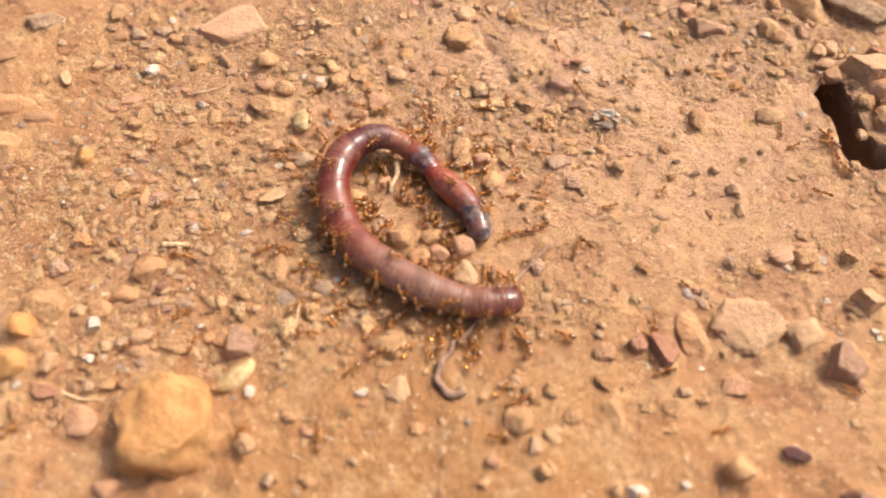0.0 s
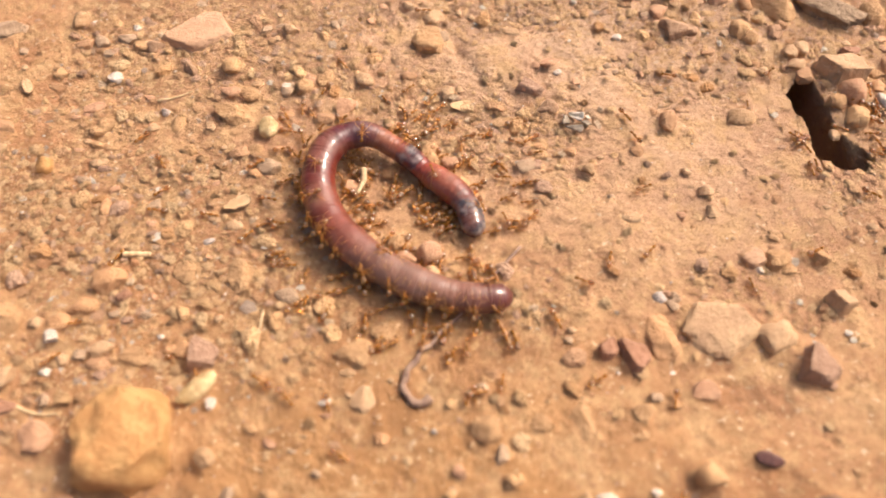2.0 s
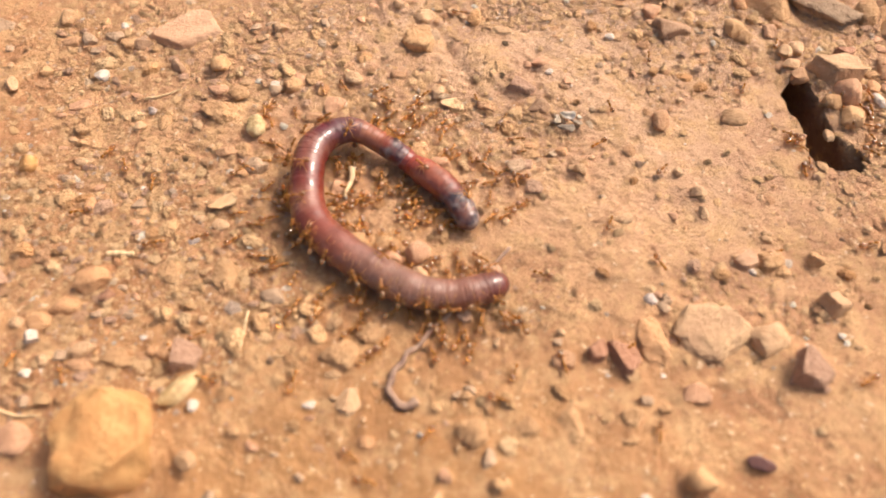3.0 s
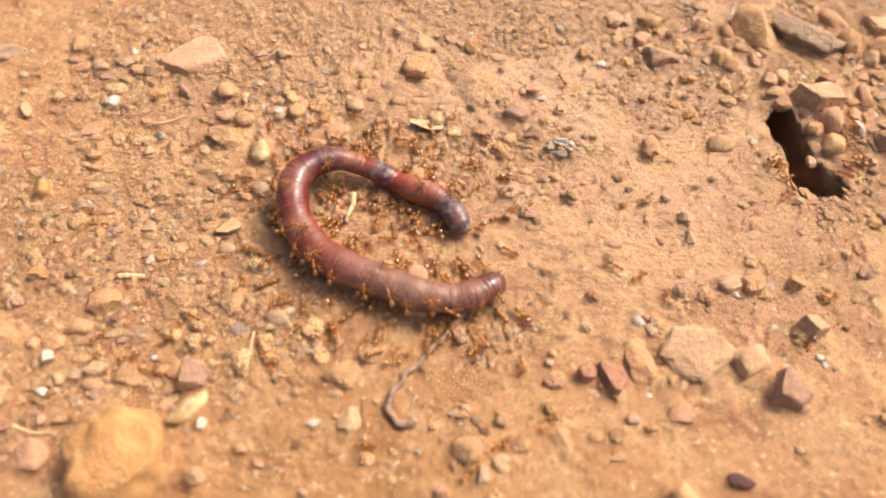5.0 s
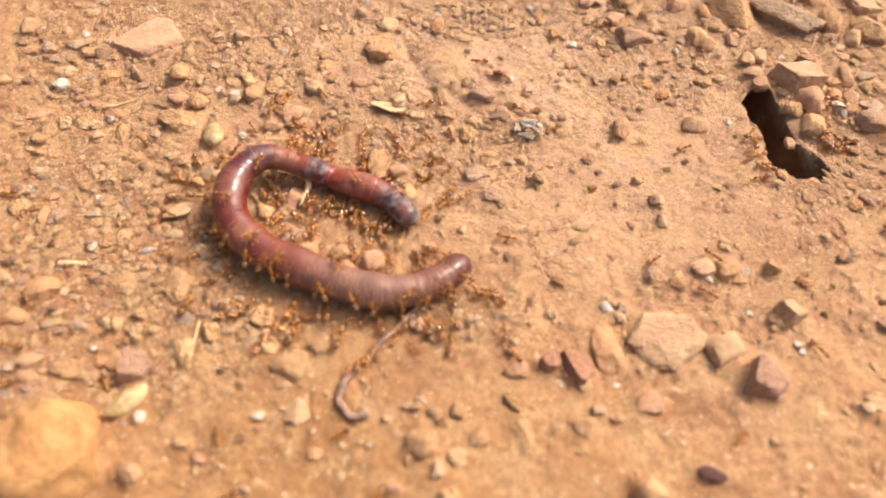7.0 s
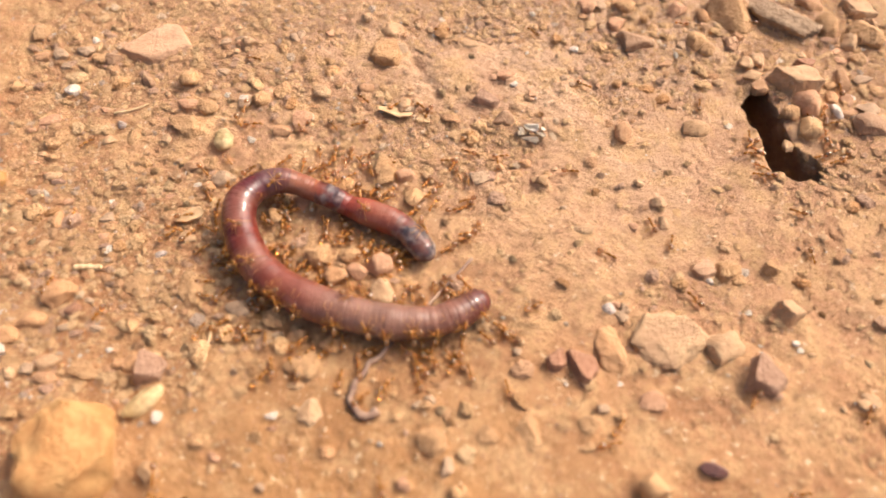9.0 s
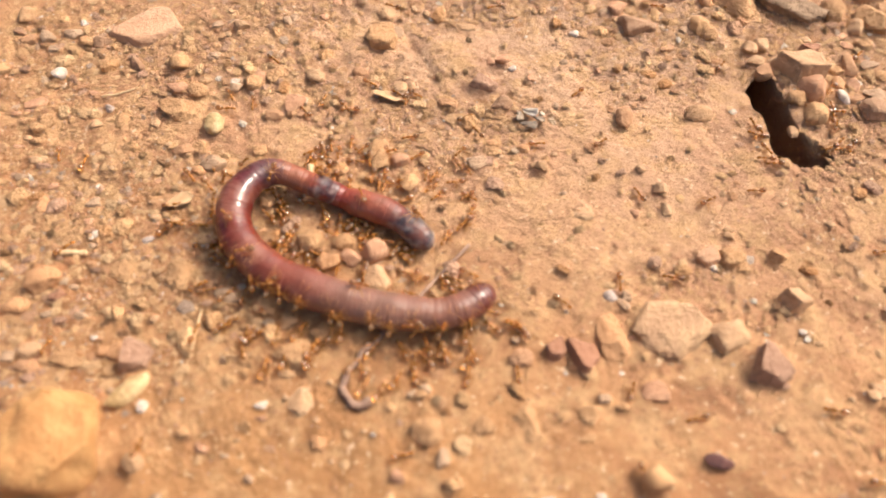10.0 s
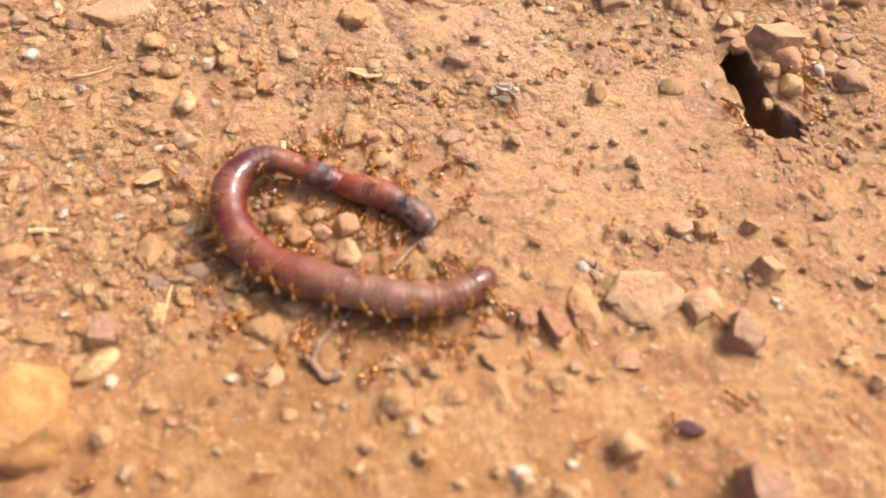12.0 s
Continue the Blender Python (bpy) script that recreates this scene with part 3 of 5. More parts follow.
lay_stones([
    (-28.2, 107.7, 2.5, 1.7, 0.7, 17, "olive"),
    (-18.4, 115.1, 1.6, 1.0, 0.4, -4, "olive"),
    (-13.2, 115.1, 1.4, 1.0, 0.4, -12, "pink"),
    (11.0, 127.4, 1.4, 1.4, 0.6, 5, "pale"),
    (13.4, 126.2, 1.4, 1.7, 0.6, 17, "pale"),
    (49.9, 126.7, 2.5, 2.0, 0.8, 18, "grey"),
    (49.9, 133.8, 3.3, 3.0, 1.3, 14, "grey"),
    (42.5, 119.7, 1.7, 1.6, 0.7, 7, "white"),
    (25.5, 111.6, 1.6, 1.5, 0.6, -5, "pink"),
    (39.0, 117.5, 1.2, 1.1, 0.5, -5, "pale"),
    (56.3, 115.3, 1.6, 1.5, 0.6, -19, "plum"),
    (57.2, 112.4, 1.4, 1.3, 0.5, -13, "pale"),
    (46.3, 110.6, 1.2, 1.8, 0.5, -7, "pink"),
    (35.3, 126.5, 1.5, 1.7, 0.6, -7, "olive"),
])
lay_stones([
    (30.7, 125.3, 1.9, 1.9, 0.8, 3, "olive"),
    (36.9, 126.5, 2.0, 2.2, 0.8, 0, "tan"),
    (53.8, 103.4, 1.3, 1.3, 0.5, 7, "pale"),
    (46.5, 130.7, 1.2, 1.1, 0.5, 15, "pale"),
    (32.8, 107.3, 1.6, 1.8, 0.7, 15, "pink"),
    (39.5, 111.8, 1.6, 1.3, 0.5, 11, "grey"),
    (41.1, 110.6, 1.4, 1.0, 0.4, 19, "grey"),
    (51.8, 124.5, 1.7, 1.4, 0.6, -8, "pale"),
    (65.0, 121.2, 2.5, 1.9, 0.8, 16, "grey"),
    (60.5, 116.1, 3.1, 1.7, 0.7, 16, "brown"),
    (97.0, 117.4, 2.4, 1.9, 0.8, -12, "pink"),
    (59.9, 126.3, 2.0, 3.4, 0.8, -2, "yellow"),
    (94.1, 102.3, 3.5, 2.2, 0.9, 2, "brown"),
    (-58.2, 91.5, 1.8, 1.0, 0.4, 7, "pink"),
])
lay_stones([
    (-55.1, 87.6, 1.4, 1.0, 0.4, 8, "yellow"),
    (-55.8, 84.7, 2.7, 1.5, 0.6, -16, "grey"),
    (-59.1, 83.6, 3.0, 1.7, 0.7, -1, "tan"),
    (-52.8, 87.3, 2.5, 1.4, 0.6, -16, "plum"),
    (-50.4, 83.0, 2.2, 1.4, 0.6, 18, "pink"),
    (-43.0, 83.1, 1.4, 1.2, 0.5, -12, "white"),
    (-40.8, 86.1, 1.2, 1.0, 0.4, -3, "pale"),
    (-44.0, 87.1, 1.2, 1.0, 0.4, 15, "pale"),
    (-32.3, 91.8, 1.4, 1.1, 0.5, 0, "pale"),
    (-32.5, 83.8, 2.2, 1.2, 0.5, 7, "pink"),
    (-42.6, 79.3, 2.7, 2.2, 0.9, -1, "grey"),
    (-44.7, 79.7, 1.8, 1.4, 0.6, 13, "olive"),
    (-45.6, 81.2, 1.2, 1.0, 0.4, 3, "pale"),
    (-42.3, 75.3, 1.7, 1.4, 0.6, 5, "pink"),
])
lay_stones([
    (-41.4, 73.3, 2.3, 1.3, 0.5, -2, "plum"),
    (-41.0, 72.2, 1.8, 1.1, 0.5, -4, "pale"),
    (-43.6, 73.3, 2.3, 1.7, 0.7, 3, "tan"),
    (-40.8, 70.5, 1.3, 0.9, 0.4, 0, "grey"),
    (-32.0, 71.6, 2.1, 1.1, 0.5, 11, "blue"),
    (-28.2, 78.8, 3.2, 1.8, 0.7, 3, "pale"),
    (-35.0, 69.8, 0.8, 0.7, 0.3, -2, "pale"),
    (-50.2, 68.1, 1.9, 1.1, 0.5, 14, "plum"),
    (-31.7, 76.1, 2.1, 1.8, 0.7, -12, "pale"),
    (-31.6, 68.5, 1.1, 0.7, 0.3, -3, "pink"),
    (-39.8, 58.4, 2.5, 1.4, 0.6, -1, "grey"),
    (-44.8, 58.4, 2.2, 1.2, 0.5, 15, "grey"),
    (-43.0, 57.4, 2.2, 1.3, 0.5, -3, "plum"),
    (-37.3, 54.6, 1.3, 1.0, 0.4, 4, "white"),
])
lay_stones([
    (-40.3, 51.4, 6.1, 3.4, 0.7, -17, "tan"),
    (-35.0, 52.2, 3.0, 1.8, 0.7, 13, "rust"),
    (-56.3, 52.2, 1.0, 0.8, 0.3, -3, "pale"),
    (-32.3, 48.1, 1.2, 0.7, 0.3, -1, "grey"),
    (-34.5, 46.2, 1.2, 0.9, 0.4, -17, "pink"),
    (-36.4, 49.0, 1.0, 0.8, 0.3, 7, "pale"),
    (-36.4, 47.8, 1.4, 0.7, 0.3, 5, "grey"),
    (-40.9, 47.9, 1.0, 0.7, 0.3, -7, "pale"),
    (-45.2, 48.1, 2.1, 1.7, 0.7, 10, "plum"),
    (-49.0, 51.4, 2.3, 1.8, 0.7, 0, "grey"),
    (-51.3, 49.1, 1.2, 0.8, 0.3, -18, "white"),
    (-42.1, 63.2, 1.7, 1.0, 0.4, -12, "grey"),
    (-39.9, 61.6, 1.5, 1.0, 0.4, -10, "pink"),
    (23.5, 87.4, 2.1, 2.8, 0.9, -16, "plum"),
])
lay_stones([
    (35.5, 89.4, 1.3, 0.9, 0.4, 0, "pale"),
    (33.8, 87.6, 1.5, 1.7, 0.6, -19, "tan"),
    (31.8, 86.7, 1.5, 1.4, 0.6, 0, "olive"),
    (36.2, 80.5, 1.2, 1.0, 0.4, 8, "grey"),
    (49.5, 74.4, 0.8, 0.8, 0.3, 3, "rust"),
    (82.2, 81.4, 1.3, 1.2, 0.5, -2, "pale"),
    (80.5, 73.9, 1.8, 1.4, 0.6, -10, "pale"),
    (73.7, 78.2, 1.3, 1.2, 0.5, 15, "pale"),
    (56.1, 72.1, 1.0, 0.7, 0.3, -8, "pale"),
    (63.1, 73.0, 2.0, 1.4, 0.6, 13, "olive"),
    (-2.6, 54.4, 4.0, 3.2, 0.6, -3, "tan"),
    (-7.9, 48.0, 2.6, 1.4, 0.6, -5, "olive"),
    (-1.5, 46.5, 1.0, 0.9, 0.4, 7, "pale"),
    (3.7, 48.6, 0.9, 0.8, 0.3, 18, "pale"),
])
lay_stones([
    (7.3, 42.5, 1.2, 1.4, 0.5, 11, "yellow"),
    (-13.8, 38.1, 1.0, 0.7, 0.3, 3, "olive"),
    (-18.7, 37.3, 2.2, 1.4, 0.6, -16, "pink"),
    (3.7, 39.0, 1.0, 0.6, 0.3, 10, "pale"),
    (10.5, 44.3, 1.9, 1.0, 0.4, 11, "grey"),
    (-0.7, 35.0, 1.0, 0.8, 0.3, -4, "pale"),
    (-15.2, 36.0, 1.3, 0.7, 0.3, -6, "grey"),
    (-3.1, 41.0, 0.8, 0.9, 0.3, -13, "pale"),
    (-7.6, 44.3, 0.9, 1.1, 0.4, 19, "pale"),
    (26.5, 54.4, 1.4, 1.1, 0.5, -14, "pale"),
    (25.9, 52.9, 1.3, 1.3, 0.5, -1, "grey"),
    (41.3, 47.6, 1.0, 0.8, 0.3, -13, "white"),
    (34.9, 37.5, 2.5, 1.4, 0.6, 11, "tan"),
    (26.9, 43.4, 0.7, 0.6, 0.2, 4, "olive"),
])
lay_stones([
    (33.0, 47.6, 0.7, 0.6, 0.3, -14, "white"),
    (20.6, 39.3, 3.7, 3.5, 0.7, -16, "tan"),
    (16.7, 52.9, 1.3, 1.6, 0.5, -17, "sand"),
    (33.2, 45.2, 0.7, 0.6, 0.2, -20, "pale"),
    (43.7, 53.4, 1.6, 1.1, 0.5, 14, "rose"),
    (48.9, 49.2, 1.4, 0.8, 0.3, 13, "pale"),
    (64.2, 52.3, 1.1, 0.6, 0.3, -5, "white"),
    (72.0, 51.8, 1.3, 1.0, 0.4, -17, "olive"),
    (70.1, 53.8, 1.3, 1.0, 0.4, -9, "white"),
    (74.2, 42.8, 0.9, 0.9, 0.4, -2, "pale"),
    (77.4, 43.2, 2.0, 1.9, 0.8, 1, "pale"),
])
kept = []
for row in sorted(STONES, key=lambda q: -max(q[2:4])):
    if all(math.hypot(row[0] - q[0], row[1] - q[1]) > 0.32 * (max(row[2:4]) + max(q[2:4])) / 2 for q in kept):
        kept.append(row)
STONES = kept
BANKS = np.array([(x, y, a / 2, b2 / 2, h, radians(turn)) for x, y, a, b2, h, turn, _ in STONES])


def banked(x, y):
    """Soil washed up against the stones."""
    shape = np.shape(x)
    x, y = np.ravel(x), np.ravel(y)
    out = np.zeros(len(x))
    for k in range(0, len(x), 20000):
        px, py = x[k:k + 20000, None] - BANKS[:, 0], y[k:k + 20000, None] - BANKS[:, 1]
        c, s = np.cos(BANKS[:, 5]), np.sin(BANKS[:, 5])
        d = np.sqrt(((px * c + py * s) / BANKS[:, 2]) ** 2 + ((py * c - px * s) / BANKS[:, 3]) ** 2)
        reach = 1 + 0.5 * np.minimum(1, 2.0 / BANKS[:, 2])
        out[k:k + 20000] = (np.minimum(0.22 * BANKS[:, 4], 0.9) * (1 - ledge(d, 0.75, reach + 0.35))).max(1)
    return out.reshape(shape)


def grit(x, y):
    """How gritty the soil is at a place: 0 to 1."""
    g0 = 0.35 + 0.75 * soft_noise(x / 19, y / 19, 21) + 0.3 * soft_noise(x / 7, y / 7, 22)
    g0 = g0 + 0.55 * (x < -22) * (y < 92) * (y > 38) + 0.22 * (y > 98) + 0.4 * ((x > 62) & (y > 104))
    g0 = g0 - 0.58 * ((np.abs(x - 16) < 48) & (y < 54)) - 0.25 * ((x > 10) & (x < 75) & (y > 50) & (y < 95)) - 0.25 * ((x > 34) & (x < 74) & (y > 82) & (y < 120)) - 0.3 * (1 - ledge(np.hypot((x - 63) / 14, (y - 97) / 19), 0.8, 1.1))
    return np.clip(g0, 0.17, 1.0)


def crust(x, y):
    """Where the soil is washed into smooth raised plates: 0 to 1."""
    t = soft_noise(x / 6.2, y / 6.2, 31) + 0.6 * soft_noise(x / 2.7, y / 2.7, 32) + 0.25 * soft_noise(x / 1.2, y / 1.2, 35)
    return ledge(t + 0.95 * (0.5 - grit(x, y)), -0.10, 0.20)


def land(x, y):
    x, y = np.asarray(x, float), np.asarray(y, float)
    wob = 0.25 * soft_noise(x / 2.1, y / 2.1, 9)
    plate = crust(x, y)
    rough = 0.6 + 0.45 * np.clip(0.5 + soft_noise(x / 30, y / 30, 3), 0, 1)
    h = (1.1 * soft_noise(x / 46, y / 46, 1) + 0.55 * soft_noise(x / 17, y / 17, 2)) * (0.15 + 0.85 * ledge(np.hypot(x - 2, y - 73), 24, 44)) - 0.45
    fine = 0.22 * np.abs(soft_noise(x / 2.6, y / 2.6, 5)) + 0.2 * soft_noise(x / 1.5, y / 1.5, 8) + 0.15 * soft_noise(x / 0.95, y / 0.95, 6)
    h = h + rough * (0.42 * soft_noise(x / 5.5, y / 5.5, 4) + 1.2 * fine * (1 - 0.2 * plate) + 0.4 * plate)
    h = h + clod(x + 3 * wob, y + 3 * wob, 18.5, 113.5, 6.2, 5.2, 1.5)
    h = h - 0.5 * np.exp(-((x - 9 - (y - 120) * -0.45) / 1.1) ** 2) * (y > 103) * (y < 124)
    d, w = hole_depth(x + wob, y + wob)
    s = np.clip(d / w, 0, 1)
    h = h + banked(x, y)
    return h - 36 * s ** 1.1 - 34 * np.clip(d / 4, 0, 1) - 1.4 * np.clip(1 - np.hypot(x - 85, y - 95) / 9, 0, 1)


def level(x, y):
    return float(land(x, y))


def link(name, mesh, mat, parent=None, label="", smooth=True):
    ob = new(name, mesh)
    mesh.materials.append(mat)
    if smooth:
        mesh.polygons.foreach_set("use_smooth", [True] * len(mesh.polygons))
    if parent:
        ob.parent = parent
    if label:
        ob["label"] = label
    return ob


def mesh_of(name, bm):
    me = bpy.data.meshes.new(name)
    bm.to_mesh(me)
    bm.free()
    return me


def part(name, bm, mat, parent, label=""):
    return link(name, mesh_of(name, bm), mat, parent, label)


# ---- ground: one sheet, fine where the camera looks, out to the horizon ----
def spaced(lo, hi, step, fine_lo, fine_hi, fine):
    v = list(np.arange(lo, fine_lo, step)) + list(np.arange(fine_lo, fine_hi, fine)) + list(np.arange(fine_hi, hi, step))
    out, d = [v[-1]], step
    while out[-1] < 60000:
        d *= 1.5
        out.append(out[-1] + d)
    back, d = [v[0]], step
    while back[-1] > -60000:
        d *= 1.5
        back.append(back[-1] - d)
    return np.array(back[:0:-1] + v + out[1:])


def build_ground():
    gx, gy = spaced(-112, 132, 0.42, 71, 88, 0.2), spaced(8, 160, 0.42, 84, 111, 0.2)
    X, Y = np.meshgrid(gx, gy)
    fade = np.clip(1.6 - np.hypot(X, Y - 70) / 600, 0.0, 1)
    Z = np.where(fade > 0, land(np.clip(X, -900, 900), np.clip(Y, -900, 900)) * fade, 0)
    # the pit widens under its rim
    deep = np.clip((-Z - 1) / 13, 0, 1) * (np.hypot(X - 80, Y - 97) < 25)
    X, Y = 79 + (X - 79) * (1 + 2.6 * deep ** 0.8), 98 + (Y - 98) * (1 + 2.6 * deep ** 0.8)
    nx, ny = len(gx), len(gy)
    co = np.stack([X, Y, Z], -1).reshape(-1, 3) * MM
    a = (np.arange(ny - 1)[:, None] * nx + np.arange(nx - 1)[None]).ravel()
    quads = np.stack([a, a + 1, a + nx + 1, a + nx], -1)
    me = bpy.data.meshes.new("ground")
    me.from_pydata(co.tolist(), [], quads.tolist())
    plates = crust(np.clip(gx, -900, 900)[None, :], np.clip(gy, -900, 900)[:, None])
    me.attributes.new("crust", "FLOAT", "POINT").data.foreach_set("value", plates.astype(np.float32).ravel())
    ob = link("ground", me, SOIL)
    tagged(ob, "dry orange sandy soil with an open ant hole", "soil", kind="structure")


build_ground()


# ---- crumbs of soil and grit too small to count ----
def build_crumbs(name, count, small, large, power, seed, label, bury=0.25, flat=0.72, bare=0.7):
    rng = np.random.default_rng(seed)
    n = count * 4
    x, y = rng.uniform(-100, 122, n), rng.uniform(14, 150, n)
    keep = (rng.uniform(0, 1, n) < grit(x, y) ** 1.5 * (1 - bare * crust(x, y))) & (hole_depth(x, y)[0] <= 0)
    x, y = x[keep][:count], y[keep][:count]
    n = len(x)
    size = small + (large - small) * rng.uniform(0, 1, n) ** power
    bm = bmesh.new()
    bmesh.ops.create_icosphere(bm, subdivisions=1, radius=0.5)
    base = np.array([v.co[:] for v in bm.verts])
    faces = np.array([[v.index for v in f.verts] for f in bm.faces])
    bm.free()
    pts = base[None] * (1 + 0.75 * (rng.uniform(0, 1, (n, len(base), 1)) - 0.5))
    pts = pts * rng.uniform(0.6, 1.3, (n, 1, 3)) * np.array([1, 1, flat]) * size[:, None, None]
    a = rng.uniform(0, 2 * np.pi, n)
    c, s = np.cos(a)[:, None], np.sin(a)[:, None]
    pts = np.stack([pts[..., 0] * c - pts[..., 1] * s, pts[..., 0] * s + pts[..., 1] * c, pts[..., 2]], -1)
    pts = pts + np.stack([x, y, land(x, y) + size * bury], -1)[:, None]
    me = bpy.data.meshes.new(name)
    idx = (faces[None] + (np.arange(n) * len(base))[:, None, None]).reshape(-1, 3)
    me.from_pydata((pts.reshape(-1, 3) * MM).tolist(), [], idx.tolist())
    ob = link(name, me, CRUMB, smooth=False)
    tagged(ob, label, "gravel", kind="stuff")


build_crumbs("soil_grains", 42000, 0.2, 0.8, 2.2, 5, "fine loose grains of orange soil on the ground", 0.04, 0.6, 0.35)
build_crumbs("fine_gravel", 5400, 0.6, 2.0, 2.2, 6, "loose crumbs and grit of tan and brown gravel", -0.02, 0.62, 0.8)
build_crumbs("soil_flakes", 7500, 0.5, 2.1, 1.9, 16, "thin loose flakes of broken soil crust", 0.09, 0.32, 0.25)


def clod_mesh(seed):
    """A broken lump of dry soil, 1 mm across, flat and ragged."""
    rnd = random.Random(seed)
    bm = bmesh.new()
    bmesh.ops.create_icosphere(bm, subdivisions=2, radius=0.5)
    cuts = [(Vector((rnd.gauss(0, 1), rnd.gauss(0, 1), rnd.gauss(0, 0.5))).normalized(), rnd.uniform(0.28, 0.42)) for _ in range(5)]
    for v in bm.verts:
        for n, d in cuts:
            v.co -= n * max(0, v.co.dot(n) - d)
        v.co *= 1 + 0.22 * noise.noise(v.co * 5 + Vector((seed * 3.1, 0, 0)))
        v.co = Vector((v.co.x, v.co.y * rnd.uniform(0.96, 1.04), v.co.z * 0.5)) * MM
    return mesh_of("clod", bm)


def build_clods(count, seed):
    rng = np.random.default_rng(seed)
    shapes = [clod_mesh(k) for k in range(24)]
    for me in shapes:
        me.materials.append(CLOD)
    made = 0
    while made < count:
        x, y = rng.uniform(-66, 100), rng.uniform(36, 130)
        if rng.uniform() > grit(x, y) or math.hypot(x - 76, y - 94) < 14 or (np.hypot(BANKS[:, 0] - x, BANKS[:, 1] - y) < BANKS[:, 2] + 1.2).any() or float(hole_depth(np.array(x), np.array(y))[0]) > 0:
            continue
        size = 1.6 + 2.6 * rng.uniform() ** 2
        ob = new("clod", shapes[made % 24])
        ob.matrix_world = pose(x * MM, y * MM, (level(x, y) + 0.06 * size) * MM, rng.uniform(-9, 9), rng.uniform(-9, 9), rng.uniform(0, 360)) @ Matrix.Diagonal((size, size * rng.uniform(0.6, 1.0), size, 1))
        tagged(ob, "flat broken clod of dry orange soil", "clod", "clods of soil")
        made += 1


build_clods(220, 12)


# ---- stones ----
def rock_mesh(a, b, h, seed, sub, facets=7, lump=0.09, boxy=1.0, cuts=()):
    rnd = random.Random(seed)
    bm = bmesh.new()
    bmesh.ops.create_icosphere(bm, subdivisions=sub, radius=1.0)
    planes = [(Vector(n).normalized(), d) for n, d in cuts]
    for _ in range(0 if cuts else facets):
        n = Vector((rnd.gauss(0, 1), rnd.gauss(0, 1), rnd.gauss(0.2, 0.8))).normalized()
        planes.append((n, rnd.uniform(0.54, 0.88)))
    off = Vector((rnd.uniform(0, 90), rnd.uniform(0, 90), rnd.uniform(0, 90)))
    for v in bm.verts:
        p = Vector([math.copysign(abs(q) ** boxy, q) for q in v.co])
        for n, d in planes:
            over = p.dot(n) - d
            if over > 0:
                p -= n * over * 0.92
        p *= 1 + lump * noise.noise(p * 1.7 + off) + 0.4 * lump * noise.noise(p * 5 + off) + 0.3 * lump * noise.noise(p * 11 + off)
        v.co = p
    xs, ys, zs = ([v.co[k] for v in bm.verts] for k in range(3))
    for v in bm.verts:
        for k, (vals, size) in enumerate(((xs, a), (ys, b), (zs, h))):
            v.co[k] = (v.co[k] - (max(vals) + min(vals)) / 2) / (max(vals) - min(vals)) * size * MM
    me = mesh_of("stone", bm)
    me.polygons.foreach_set("use_smooth", [True] * len(me.polygons))
    me.set_sharp_from_angle(angle=radians(38))
    return me


STONE_WORDS = {
    "tan": "tan earthy stone", "flat": "flat stone mottled cream and rose", "sand": "sand-coloured angular stone", "pale": "pale cream stone", "yellow": "yellowish sandstone pebble",
    "ochre": "big ochre yellow weathered stone", "ochre2": "glossy yellow and olive quartz pebble", "rust": "rusty orange stone", "rose": "flat pale pinkish stone",
    "orange": "rounded orange stone", "pink": "pinkish brown stone", "maroon": "dark maroon ironstone", "plum": "purplish brown angular stone",
    "brown": "dull brown stone", "dark": "dark grey-brown stone", "grey": "grey speckled stone", "slate": "greenish grey slab of stone",
    "olive": "olive brown stone", "white": "white quartz chip", "blue": "bluish white quartz chip", "seed": "dark purple smooth seed husk",
}


# flat faces of the stones whose shape shows well: a direction and how far out the face lies
CUTS = {
    "ochre": (((1, 0.05, 0.1), 0.84), ((0.6, 0.75, 0.25), 0.86), ((-0.72, 0.6, 0.3), 0.84), ((-0.97, -0.2, 0.2), 0.82), ((-0.25, -0.95, 0.15), 0.84), ((0.6, -0.75, 0.25), 0.8), ((0.1, -0.1, 1), 0.62), ((0.05, -0.75, 0.65), 0.78), ((-0.5, 0.1, 0.86), 0.7)),
    "plum": (((-0.97, 0.05, 0.22), 0.26), ((0.5, 0.02, 0.86), 0.4), ((0.15, -0.95, 0.25), 0.74), ((0.9, -0.35, 0.2), 0.8), ((0.6, 0.78, 0.2), 0.62), ((-0.5, 0.85, 0.2), 0.7)),
    "sand": (((-0.85, -0.4, 0.25), 0.56), ((0.2, 0.2, 0.95), 0.5), ((0.3, -0.9, 0.3), 0.72), ((0.95, 0.2, 0.1), 0.84), ((-0.35, 0.9, 0.2), 0.8)),
    "flat": (((0.05, -0.1, 1), 0.55), ((-0.85, 0.5, 0.2), 0.8), ((-0.8, -0.6, 0.25), 0.82), ((0.55, -0.8, 0.3), 0.7), ((0.9, 0.4, 0.2), 0.82), ((0.2, 0.95, 0.3), 0.78), ((-0.2, -0.6, 0.8), 0.66)),
    "rose": (((0, -0.05, 1), 0.35), ((-0.6, -0.6, 0.1), 0.75), ((-0.55, 0.75, 0.1), 0.6), ((0.95, 0.2, 0.1), 0.75), ((0.3, -0.9, 0.2), 0.7)),
    "maroon": (((-0.95, -0.2, 0.2), 0.45), ((0.5, 0.1, 0.86), 0.5), ((0.5, -0.85, 0.1), 0.62), ((-0.3, -0.9, 0.3), 0.7), ((0.4, 0.9, 0.2), 0.75)),
}


